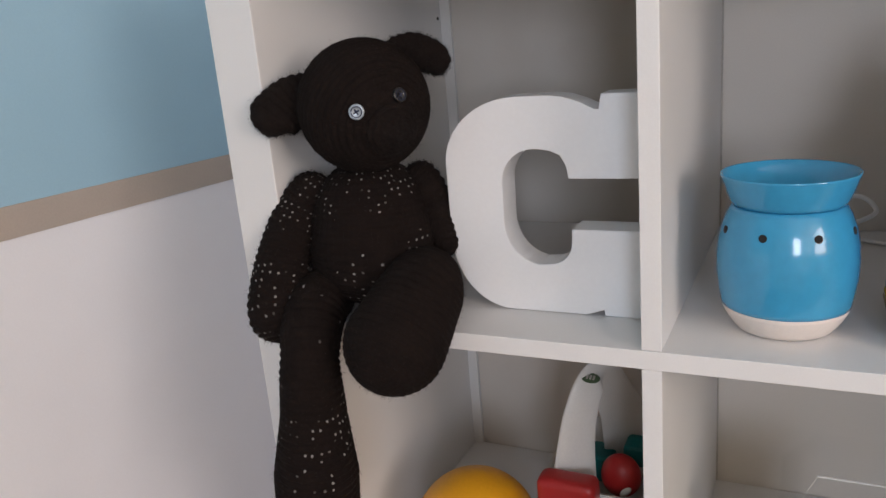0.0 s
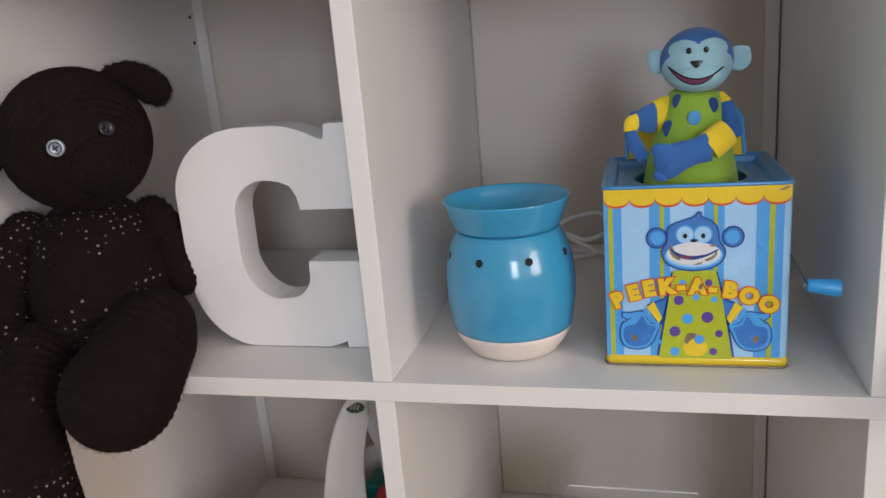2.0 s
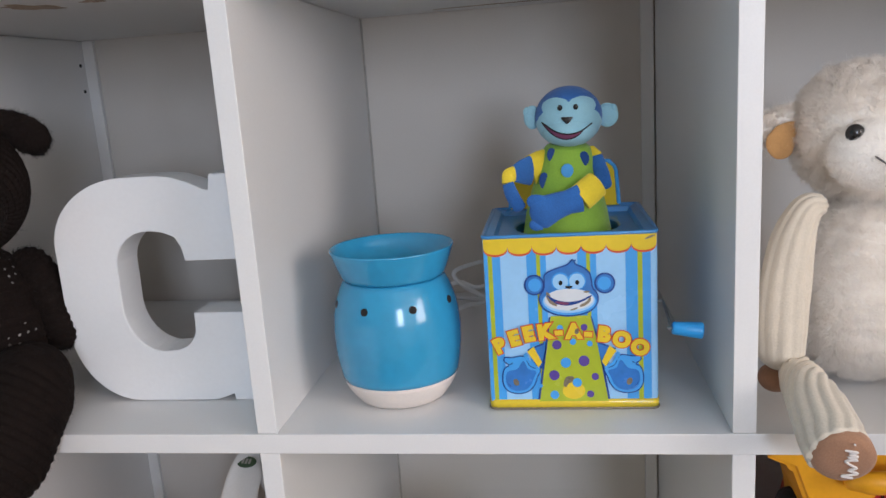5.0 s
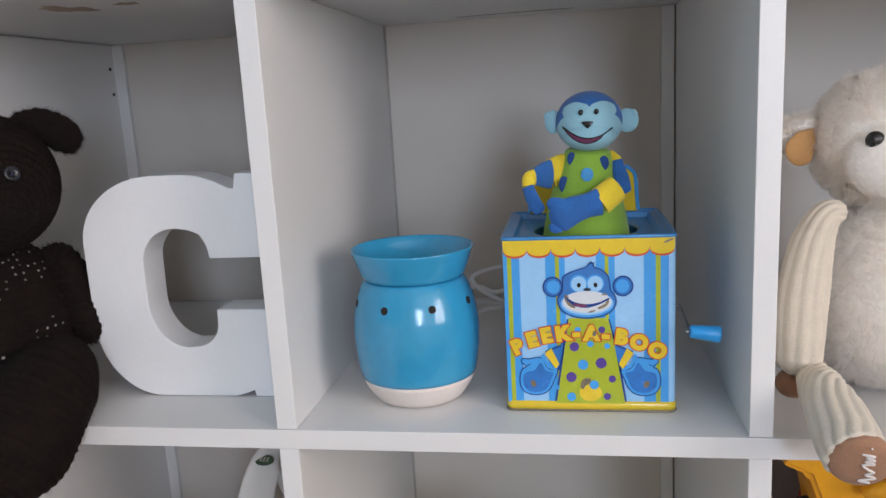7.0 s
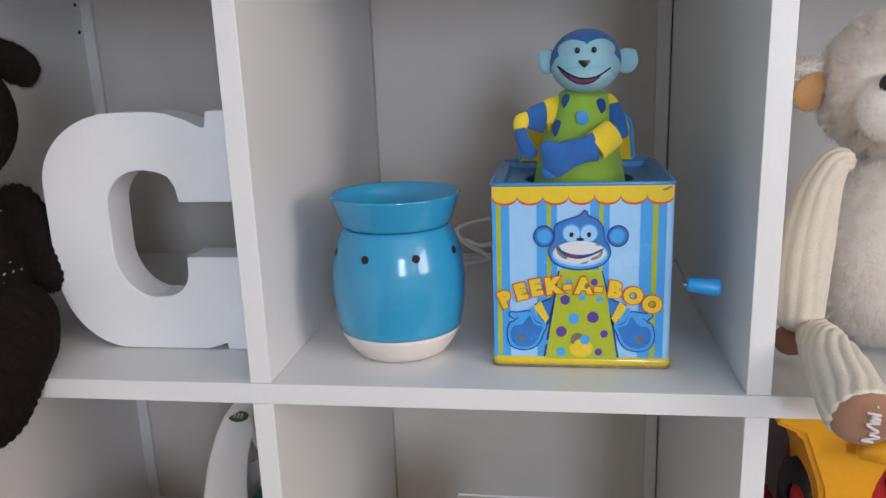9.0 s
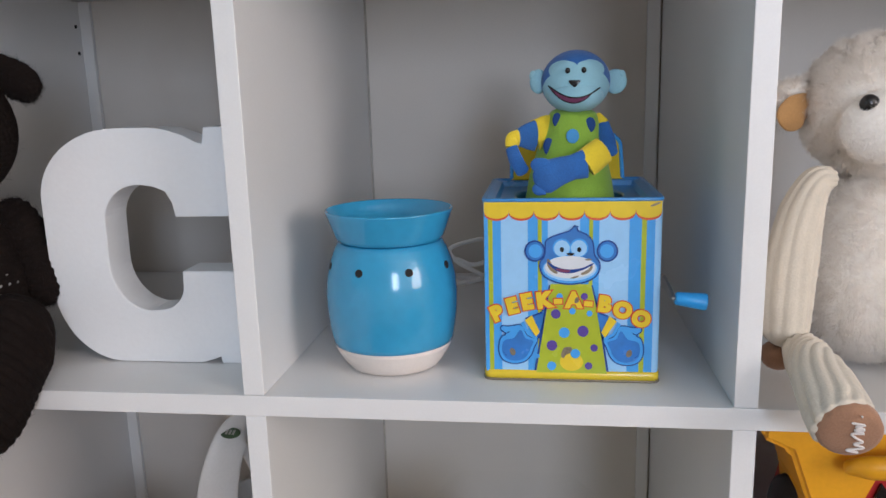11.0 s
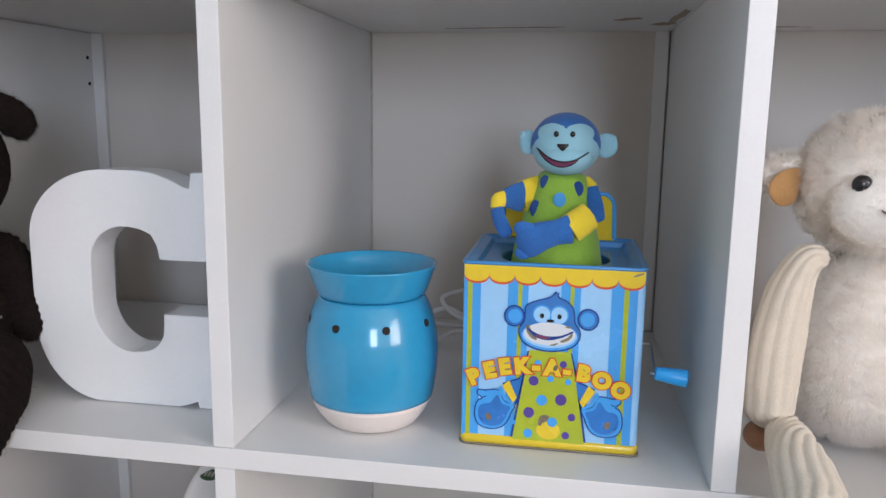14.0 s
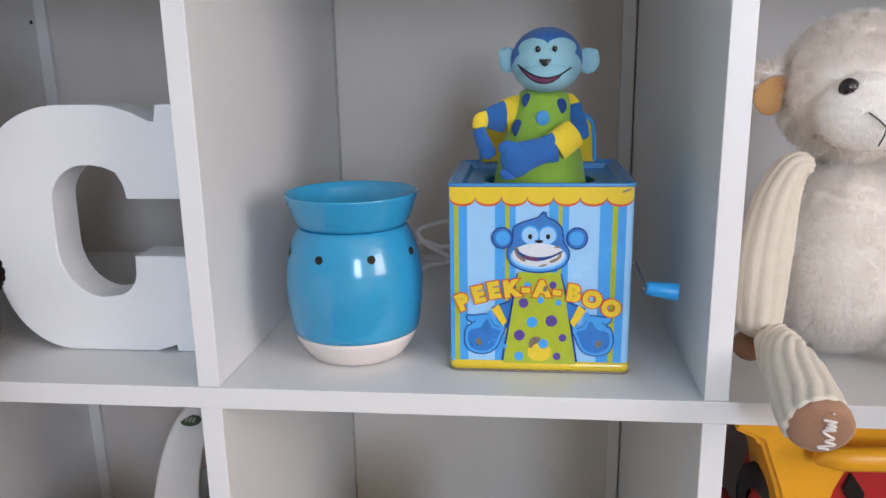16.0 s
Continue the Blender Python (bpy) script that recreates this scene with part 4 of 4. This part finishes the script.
g = Geo()
knitted("head", [hc - ax * hr, hc, hc + ax * hr], [hr, hr, hr], 0)
knitted("snout", [hc + ax * 0.040, hc + ax * 0.056, hc + ax * 0.071], [0.023, 0.025, 0.019], 0)
knitted("ear", [(-0.296, 0.034, 1.316), (-0.318, 0.012, 1.309), (-0.330, -0.006, 1.296), (-0.3355, -0.011, 1.282)], [0.018, 0.0235, 0.0250, 0.0190], 0, flat=0.7, amp=0.0014)
knitted("ear", [(-0.2480, 0.062, 1.3440), (-0.2230, 0.068, 1.3455), (-0.2030, 0.070, 1.3360), (-0.1950, 0.069, 1.3225)], [0.0110, 0.0150, 0.0155, 0.0125], 0, flat=0.6, amp=0.0011)
knitted("body", [(-0.272, 0.052, 1.255), (-0.272, 0.050, 1.215), (-0.272, 0.046, 1.168), (-0.276, 0.046, 1.128), (-0.276, 0.046, 1.108)], [0.030, 0.053, 0.062, 0.058, 0.040], 1)
knitted("arm", [(-0.311, 0.035, 1.236), (-0.333, 0.018, 1.205), (-0.341, -0.006, 1.165), (-0.338, -0.028, 1.125), (-0.331, -0.036, 1.092)], [0.020, 0.023, 0.025, 0.028, 0.025], 1)
knitted("arm", [(-0.236, 0.066, 1.240), (-0.221, 0.072, 1.217), (-0.210, 0.072, 1.182), (-0.203, 0.066, 1.152)], [0.016, 0.0170, 0.0165, 0.015], 0)
knitted("leg", [(-0.308, 0.030, 1.126), (-0.302, -0.018, 1.122), (-0.291, -0.052, 1.088), (-0.291, -0.058, 1.035), (-0.297, -0.058, 0.975), (-0.304, -0.054, 0.925), (-0.306, -0.052, 0.893)], [0.026, 0.029, 0.026, 0.030, 0.039, 0.039, 0.028], 1)
knitted("leg", [(-0.196, 0.040, 1.143), (-0.200, 0.010, 1.140), (-0.209, -0.035, 1.106), (-0.219, -0.072, 1.076)], [0.030, 0.037, 0.045, 0.043], 0)


def on_ball(d, out=0.0):
    d = np.array(d, float)
    return hc + d / np.linalg.norm(d) * (hr + out)


def flat_disc(c, nrm, r, th, mat, n=28):
    """A small turned disc, such as a button."""
    nrm = np.array(nrm, float) / np.linalg.norm(nrm)
    c = np.array(c, float)
    u = np.cross(nrm, (0, 0, 1.0))
    u /= np.linalg.norm(u)
    w = np.cross(nrm, u)
    prof = [(0.0, th * 0.75), (0.62 * r, th * 0.75), (0.72 * r, th), (0.9 * r, th), (r, th * 0.6), (r, -th)]
    ve, fs = [], []
    for rr, h in prof:
        for i in range(n):
            a = 2 * math.pi * i / n
            ve.append(c + nrm * h + (u * math.cos(a) + w * math.sin(a)) * rr)
    for k in range(len(prof) - 1):
        for i in range(n):
            j = (i + 1) % n
            fs.append((k * n + i, k * n + j, (k + 1) * n + j, (k + 1) * n + i))
    g.add(ve, fs, np.zeros((len(ve), 2)), mat)
    return u, w, nrm


eye1, eye2 = on_ball((0.0265, -0.0560, 0.0006), 0.0022), on_ball((0.0535, -0.0290, 0.0105), 0.0018)
for e, r, m in ((eye1, 0.0065, 3), (eye2, 0.0063, 5)):
    nrm = (e - hc) / np.linalg.norm(e - hc)
    u, w, nn = flat_disc(e + nrm * 0.0005, nrm, r, 0.0016, m)
    for a in (0.5, 0.5 + math.pi / 2):
        dv = (u * math.cos(a) + w * math.sin(a)) * r * 0.45
        g.loft([e - dv + nn * 0.0019, e + nn * 0.0024, e + dv + nn * 0.0019], [0.0007] * 3, 4, seg=8, step=0.0006)
    ring = [e + nn * 0.0021 + (u * math.cos(t) + w * math.sin(t)) * r * 0.68 for t in np.linspace(0, 2 * math.pi, 17)]
    g.loft(ring, [0.00045] * 17, 4, seg=8, step=0.0008)
    finish("button_eye", bear, YARN, "silver button sewn with navy thread" if m == 3 else "dark glossy button")
# ---- the fluffy sheep toy ----
WOOL = [M_PLUSH, M_FUR, M_CORDUROY, M_EAR, M_SUEDE, M_BLACK, M_STITCH, M_DARKSTITCH]
sheep = group_of("sheep_toy", 0.456, 0.1, S, "cream fluffy stuffed sheep with corduroy limbs, seated", "soft toy")


def furry(c, r, count, length, locks, wdt=0.00016, lean=0.22, keep=None):
    """A soft body of plush with its pile in uneven locks; keep(d) is the share of the length at a direction."""
    c, r = np.array(c), np.array(r)
    ve = g.ball(c, r * 0.985, 0, 64, 48)
    d = rng.normal(size=(count, 3))
    d /= np.linalg.norm(d, axis=1)[:, None]
    d = d[d[:, 1] < 0.45]
    tuft = rng.normal(size=(locks, 3))
    tuft /= np.linalg.norm(tuft, axis=1)[:, None]
    comb = rng.normal(size=(locks, 3)) * 0.55 + np.array((0, -0.1, -0.35))
    size = rng.uniform(0.55, 1.25, locks)
    near = np.concatenate([np.argmax(q @ tuft.T, 1) for q in np.array_split(d, max(1, len(d) // 4000))])
    p = c + d * r
    nr = d / r
    nr /= np.linalg.norm(nr, axis=1)[:, None]
    pull = (tuft[near] - d) * 3.5
    ln = length * size[near]
    if keep:
        ln = ln * np.array([keep(*q) for q in d])
    g.fur(p, nr, ln, wdt, 1, rng, lean=lean, droop=0.7 * comb[near] + pull, curl=0.45)


def cheek(x, y, z):
    """Short pile over the face, long at the crown and round the cheeks."""
    f = min(1.0, max(0.0, (-y - 0.45) / 0.3)) * min(1.0, max(0.0, (0.55 - z) / 0.3))
    return 1.0 - 0.68 * f


furry((0.4575, 0.098, 1.3020), (0.0520, 0.050, 0.0500), 100000, 0.0052, 1300, keep=cheek)
finish("head", sheep, WOOL)
furry((0.4510, 0.056, 1.2890), (0.0340, 0.0235, 0.0270), 18000, 0.0018, 300)
finish("muzzle", sheep, WOOL)
furry((0.4620, 0.105, 1.1800), (0.0580, 0.058, 0.0740), 110000, 0.0044, 1400)
finish("body", sheep, WOOL)


def pad(c, nrm, u, w, r, mat, n=40):
    """A low domed sole."""
    prof = ((0.0, 0.0042), (0.5, 0.0039), (0.8, 0.0030), (0.95, 0.0018), (1.0, 0.0002), (0.98, -0.006))
    ve = [c + nrm * h + (u * math.cos(2 * math.pi * i / n) + w * math.sin(2 * math.pi * i / n)) * r * k for k, h in prof for i in range(n)]
    fs = [(a * n + i, a * n + (i + 1) % n, (a + 1) * n + (i + 1) % n, (a + 1) * n + i) for a in range(len(prof) - 1) for i in range(n)]
    g.add(ve, fs, np.zeros((len(ve), 2)), mat)


for sx in (1, -1):
    def X(x):
        return 0.453 + sx * (x - 0.453)
    g.loft([(X(0.412), 0.095, 1.306), (X(0.397), 0.086, 1.300), (X(0.3865), 0.080, 1.288)], [0.007, 0.0120, 0.0115], 3, seg=36, flat=0.32, flat_dir=(0, 1, 0.2))
    furry((X(0.3985), 0.097, 1.306), (0.0180, 0.0075, 0.0160), 9000, 0.0060, 120)
    finish("ear", sheep, WOOL, "caramel suede ear with a fluffy back")
    g.ball((X(0.4312), 0.0450, 1.3050), (0.0064, 0.0050, 0.0064), 5, 32, 24)
    finish("eye", sheep, WOOL, "black bead eye")
    g.loft([(X(0.4200), 0.068, 1.2520), (X(0.4060), 0.060, 1.2500), (X(0.3960), 0.056, 1.2300), (X(0.3905), 0.052, 1.2000), (X(0.3880), 0.049, 1.1650), (X(0.3870), 0.047, 1.1320)], [0.0075, 0.0115, 0.0150, 0.0170, 0.0178, 0.0160], 2, seg=90, rib=11, ribamp=0.0012, wob=0.03)
    g.ball((X(0.3860), 0.056, 1.1225), (0.0125, 0.0125, 0.0110), 4, 36, 24)
    finish("arm", sheep, WOOL, "cream corduroy arm with a tan paw")
    leg = [(X(0.402), 0.060, 1.128), (X(0.396), 0.030, 1.1335), (X(0.3935), -0.008, 1.1310), (X(0.3940), -0.040, 1.1205), (X(0.3955), -0.056, 1.1150)]
    g.loft(leg, [0.0110, 0.0140, 0.0174, 0.0200, 0.0200], 2, seg=96, rib=13, ribamp=0.0017, wob=0.02, ends=(1, 0.25))
    finish("leg", sheep, WOOL, "cream ribbed corduroy leg")
    sole = np.array(leg[-1])
    nrm = np.array((X(0.399) - X(0.404), -0.032, -0.010))
    nrm /= np.linalg.norm(nrm)
    u = np.cross(nrm, (0, 0, 1.0))
    u /= np.linalg.norm(u)
    w = np.cross(u, nrm)
    sq = [(0.002, 0.0135), (0.001, 0.0128)], [(-0.003, 0.0085), (0.0035, 0.0075), (-0.0005, 0.006), (0.004, 0.0045), (-0.001, 0.0035), (0.004, 0.002), (-0.002, 0.001), (0.001, -0.002), (0.004, -0.004), (0.000, -0.006), (0.005, -0.008), (-0.003, -0.0105), (0.003, -0.0115)]
    pad(sole, nrm, u, w, 0.0190, 4)
    for line in sq:
        g.loft([sole + nrm * 0.0044 + u * (a * -1.1 - 0.003) * sx + w * b * 1.12 for a, b in line], [0.0008] * len(line), 6, seg=8, step=0.0006)
    finish("sole", sheep, WOOL, "tan suede sole with white embroidery")
for pts in ([(0.4400, 0.0330, 1.2900), (0.4450, 0.0308, 1.2860), (0.4510, 0.0300, 1.2805)], [(0.4630, 0.0330, 1.2900), (0.4570, 0.0308, 1.2860), (0.4510, 0.0300, 1.2805)], [(0.4510, 0.0300, 1.2805), (0.4495, 0.0303, 1.2745), (0.4480, 0.0325, 1.2685)]):
    g.loft(pts, [0.0006] * 3, 7, seg=8, step=0.0006)
finish("nose_stitch", sheep, WOOL, "dark thread nose and mouth")
# ---- toys on the lower shelf ----
ball = group_of("toy_ball", -0.213, 0.100, LOW, "plain yellow plastic ball on the lower shelf", "ball")
BR = 0.0700
bm = bmesh.new()
lathe([(BR * math.sin(math.pi * i / 40) * (1 - 0.004 * (abs(i - 20) < 0.5)), LOW + BR - BR * math.cos(math.pi * i / 40)) for i in range(41)], (-0.213, 0.100), 80, bm)
part_at("shell", bm, M_YELPLASTIC, ball)
for a in (-1.25, -1.9):
    c = Vector((-0.213, 0.1, LOW + BR))
    d = Vector((math.cos(a) * 0.75, math.sin(a) * 0.75, 0.62)).normalized()
    bm = block((-0.0030, -0.0006, -0.0006), (0.0030, 0.0006, 0.0006), 0.0004)
    ob = part_at("slit", bm, M_HOLE, ball, "small dark slit")
    ob.matrix_world = Matrix.Translation(c + d * BR - Vector(ball.location)) @ d.to_track_quat("Y", "Z").to_matrix().to_4x4()

caddy = group_of("toy_caddy", -0.0860, 0.220, LOW, "white plastic toy caddy with an arched carrying handle", "toy caddy")
bm = bmesh.new()
prof = []
for w_, z in ((0.052, LOW + 0.0005), (0.058, LOW + 0.004), (0.066, LOW + 0.110), (0.069, LOW + 0.118), (0.068, LOW + 0.120), (0.0640, LOW + 0.118), (0.055, LOW + 0.012)):
    lp = []
    for i in range(48):
        a = 2 * math.pi * i / 48
        k = (abs(math.cos(a)) ** 4 + abs(math.sin(a)) ** 4) ** -0.25
        lp.append(bm.verts.new((-0.0860 + w_ * 0.98 * k * math.cos(a), 0.220 + w_ * 1.25 * k * math.sin(a), z)))
    prof.append(lp)
for p, q in zip(prof, prof[1:]):
    for i in range(48):
        j = (i + 1) % 48
        bm.faces.new((p[i], p[j], q[j], q[i])).smooth = True
bm.faces.new(prof[0][::-1])
bm.faces.new(prof[-1])
part_at("bin", bm, M_WHITEPLASTIC, caddy)


def sweep(pts, half_w, half_t):
    """A strap with rounded edges swept along pts."""
    g2 = Geo()
    g2.loft(pts, half_w, 0, seg=40, step=0.002, flat=half_t, flat_dir=(0.55, -0.8, 0.1))
    b2 = bmesh.new()
    vs2 = [b2.verts.new(c) for c in np.vstack(g2.v)]
    for q in g2.f:
        b2.faces.new([vs2[i] for i in q]).smooth = True
    return b2


part_at("handle", sweep([(-0.1055, 0.1268, 0.800), (-0.1085, 0.1334, 0.871), (-0.1070, 0.1422, 0.928), (-0.1011, 0.1532, 0.968), (-0.0929, 0.1686, 0.9904), (-0.0879, 0.1906, 0.986), (-0.0846, 0.2192, 0.948), (-0.0802, 0.2489, 0.8985), (-0.0769, 0.2764, 0.8105)],
                        [0.0330, 0.0255, 0.0205, 0.0182, 0.0172, 0.0180, 0.0235, 0.0290, 0.0340], 0.22), M_WHITEPLASTIC, caddy, "arched white handle")
bm = block((-0.1396, 0.094, 0.860), (-0.0769, 0.125, 0.905), 0.011, 5)
for f in bm.faces:
    f.smooth = True
part_at("clasp", bm, M_REDPLASTIC, caddy, "red plastic clasp")
bm = bmesh.new()
bmesh.ops.create_uvsphere(bm, u_segments=28, v_segments=12, radius=1, matrix=pose(-0.0940, 0.1590, 0.9950, 22, 4, 0) @ Matrix.Diagonal((0.0101, 0.0072, 0.0013, 1)))
lab = part_at("label_disc", bm, M_GREENLABEL, caddy, "small green oval label", smooth=True)
bm = bmesh.new()
for k in (-0.0035, 0, 0.0035):
    b3 = block((k - 0.0011, -0.003, 0.0008), (k + 0.0011, 0.003, 0.0016), 0, bm=bm)
bm.transform(pose(-0.0940, 0.1590, 0.9950, 22, 4, 0))
part_at("label_bar", bm, M_SEAM, caddy, "pale bars on the label")
for nm, mat, a, b, lab_, cat in (("toy_block", M_TEAL, (-0.0770, 0.2214, 0.8560), (-0.0483, 0.2560, 0.8820), "teal plastic toy block lying in the caddy", "toy block"),
                                 ("toy_block", M_TEAL, (-0.1209, 0.2214, 0.8281), (-0.0901, 0.2599, 0.8633), "teal plastic toy block lying in the caddy", "toy block")):
    ob = part(nm, block(a, b, 0.006, 4), mat)
    tagged(ob, lab_, cat, "blocks in the caddy")
bm = bmesh.new()
bmesh.ops.create_uvsphere(bm, u_segments=40, v_segments=24, radius=0.0220, matrix=Matrix.Translation((-0.0692, 0.1796, 0.871)) @ Matrix.Diagonal((1, 0.8, 1.15, 1)))
for f in bm.faces:
    f.smooth = True
rball = part("toy_egg", bm, M_REDPLASTIC)
tagged(rball, "red plastic egg with a pale mark in the caddy", "toy egg")
bm = bmesh.new()
bmesh.ops.create_uvsphere(bm, u_segments=20, v_segments=12, radius=1, matrix=pose(-0.0604, 0.1604, 0.8633, 0, -35, 25) @ Matrix.Diagonal((0.0075, 0.003, 0.004, 1)))
part("pale_mark", bm, M_WHITEPLASTIC, rball)

# clear box and lime tub
acr = group_of("clear_package", 0.184, 0.19, LOW, "clear plastic package with sloping sides", "package")
bm = bmesh.new()
loops = []
for x0, x1, y0, y1, z in ((0.088, 0.280, 0.118, 0.262, LOW + 0.0005), (0.090, 0.278, 0.120, 0.260, 0.880), (0.124, 0.245, 0.150, 0.235, 0.9242), (0.1255, 0.2435, 0.1515, 0.2335, 0.9225), (0.092, 0.276, 0.122, 0.258, 0.8785), (0.090, 0.278, 0.120, 0.260, LOW + 0.002)):
    loops.append([bm.verts.new(c) for c in ((x0, y0, z), (x1, y0, z), (x1, y1, z), (x0, y1, z))])
for p, q in zip(loops, loops[1:]):
    for i in range(4):
        bm.faces.new((p[i], p[(i + 1) % 4], q[(i + 1) % 4], q[i]))
bmesh.ops.recalc_face_normals(bm, faces=bm.faces)
part_at("shell", bm, M_ACRYLIC, acr)
# opaque white strips put the clear edges' glint into colour
part_at("edge", block((0.124, 0.1492, 0.9240), (0.245, 0.1512, 0.9256), 0.0004, 1), M_CORD, acr, "folded front edge with its glint painted white")
for x0, x1 in ((0.1245, 0.0950), (0.2445, 0.2740)):
    part_at("edge", tube([(x0, 0.1500, 0.9242), ((x0 + x1) / 2, 0.136, 0.9035), (x1, 0.1225, 0.883)], 0.00025, seg=8), M_WHITEPLASTIC, acr, "thin folded side edge with its glint painted white")
tub = group_of("lime_tub", 0.134, 0.066, LOW, "lime green plastic tub on the lower shelf", "tub")
part_at("wall", lathe([(0, LOW + 0.0005), (0.043, LOW + 0.001), (0.046, LOW + 0.004), (0.054, LOW + 0.1580), (0.053, LOW + 0.1600), (0.052, LOW + 0.1580), (0.044, LOW + 0.006), (0, LOW + 0.006)], (0.134, 0.066), 64), M_LIMEPLASTIC, tub)
part_at("rim", lathe([(0.0542, LOW + 0.156), (0.0565, LOW + 0.1565), (0.0570, LOW + 0.1595), (0.0555, LOW + 0.1615), (0.0535, LOW + 0.1605), (0.0542, LOW + 0.156)], (0.134, 0.066), 64), M_LIMEPLASTIC, tub)

# toy truck
truck = group_of("toy_truck", 0.47, 0.16, LOW, "yellow and red plastic toy truck with black wheels", "toy truck")


def prism(loop, y0, y1, bevel=0.004):
    bm = bmesh.new()
    f = bm.faces.new([bm.verts.new((x, y0, z)) for x, z in loop])
    ex = bmesh.ops.extrude_face_region(bm, geom=[f])
    for v in [q for q in ex["geom"] if isinstance(q, bmesh.types.BMVert)]:
        v.co.y = y1
    bmesh.ops.recalc_face_normals(bm, faces=bm.faces)
    bmesh.ops.bevel(bm, geom=list(bm.edges), offset=bevel, segments=3, affect="EDGES")
    return bm


part_at("hopper", prism([(0.388, 1.052), (0.388, 1.040), (0.410, 1.030), (0.426, 0.985), (0.436, 0.900), (0.460, 0.900), (0.468, 0.985), (0.484, 1.024), (0.560, 1.024), (0.560, 1.052)], 0.085, 0.17), M_YELPLASTIC, truck, "yellow plastic hopper")
part_at("rail", sweep([(0.448, 0.077, 1.024), (0.462, 0.064, 1.030), (0.500, 0.060, 1.033), (0.56, 0.060, 1.033), (0.60, 0.064, 1.033)], [0.008, 0.0095, 0.0095, 0.0095, 0.008], 0.8), M_YELPLASTIC, truck, "rounded yellow rail")
part_at("hood", prism([(0.442, 0.900), (0.458, 0.975), (0.478, 1.012), (0.600, 1.012), (0.600, 0.850), (0.442, 0.850)], 0.100, 0.25, 0.006), M_REDPLASTIC, truck, "red plastic hood")
part_at("vent", prism([(0.480, 0.985), (0.4855, 1.000), (0.498, 0.982), (0.494, 0.960)], 0.0965, 0.1005, 0.001), M_BLACK, truck, "black diamond vent")
part_at("vent", prism([(0.510, 0.975), (0.510, 0.945), (0.560, 0.945), (0.560, 0.975)], 0.0965, 0.1005, 0.001), M_BLACK, truck, "black vent")
part_at("chassis", block((0.400, 0.10, LOW + 0.045), (0.620, 0.25, 0.852), 0.005), M_REDPLASTIC, truck, "red chassis")


def wheel(x, y, z, r, w_):
    bm = bmesh.new()
    lathe([(r * 0.45, -w_ / 2), (r * 0.85, -w_ / 2), (r * 0.97, -w_ / 2 + 0.004), (r, -w_ / 4), (r, w_ / 4), (r * 0.97, w_ / 2 - 0.004), (r * 0.85, w_ / 2), (r * 0.45, w_ / 2)], (0, 0), 40, bm)
    bm.transform(pose(x, y, z, 90, 0, 0))
    wh = part_at("wheel", bm, M_BLACK, truck, "black plastic wheel")
    bm = bmesh.new()
    lathe([(0, -w_ / 2 + 0.003), (r * 0.30, -w_ / 2 + 0.002), (r * 0.46, -w_ / 2 + 0.006), (r * 0.46, w_ / 2 - 0.006), (0, w_ / 2 - 0.003)], (0, 0), 32, bm)
    bm.transform(pose(x, y, z, 90, 0, 0))
    hub = part("hub", bm, M_REDPLASTIC, wh, "red wheel hub")
    return wh


part_at("fender", block((0.396, 0.16, 0.86), (0.43, 0.24, 0.90), 0.004), M_REDPLASTIC, truck)
bigr = 0.052
for x, y, z in ((0.430, 0.078, LOW + 0.052), (0.60, 0.078, LOW + 0.052), (0.430, 0.272, LOW + 0.052), (0.60, 0.272, LOW + 0.052)):
    wheel(x, y, z, bigr, 0.034)
bm = bmesh.new()
lathe([(0.015, -0.015), (0.032, -0.015), (0.037, -0.011), (0.0385, 0), (0.037, 0.011), (0.032, 0.015), (0.015, 0.015)], (0, 0), 40, bm)
bm.transform(pose(0.4375, 0.130, 0.948, 0, 90, 14))
part_at("spare_wheel", bm, M_BLACK, truck, "black spare wheel beside the hopper")
bm = bmesh.new()
lathe([(0, -0.0135), (0.012, -0.0145), (0.0165, -0.010), (0.0165, 0.010), (0, 0.0135)], (0, 0), 32, bm)
bm.transform(pose(0.4375, 0.130, 0.948, 0, 90, 14))
part_at("spare_hub", bm, M_REDPLASTIC, truck, "red hub")
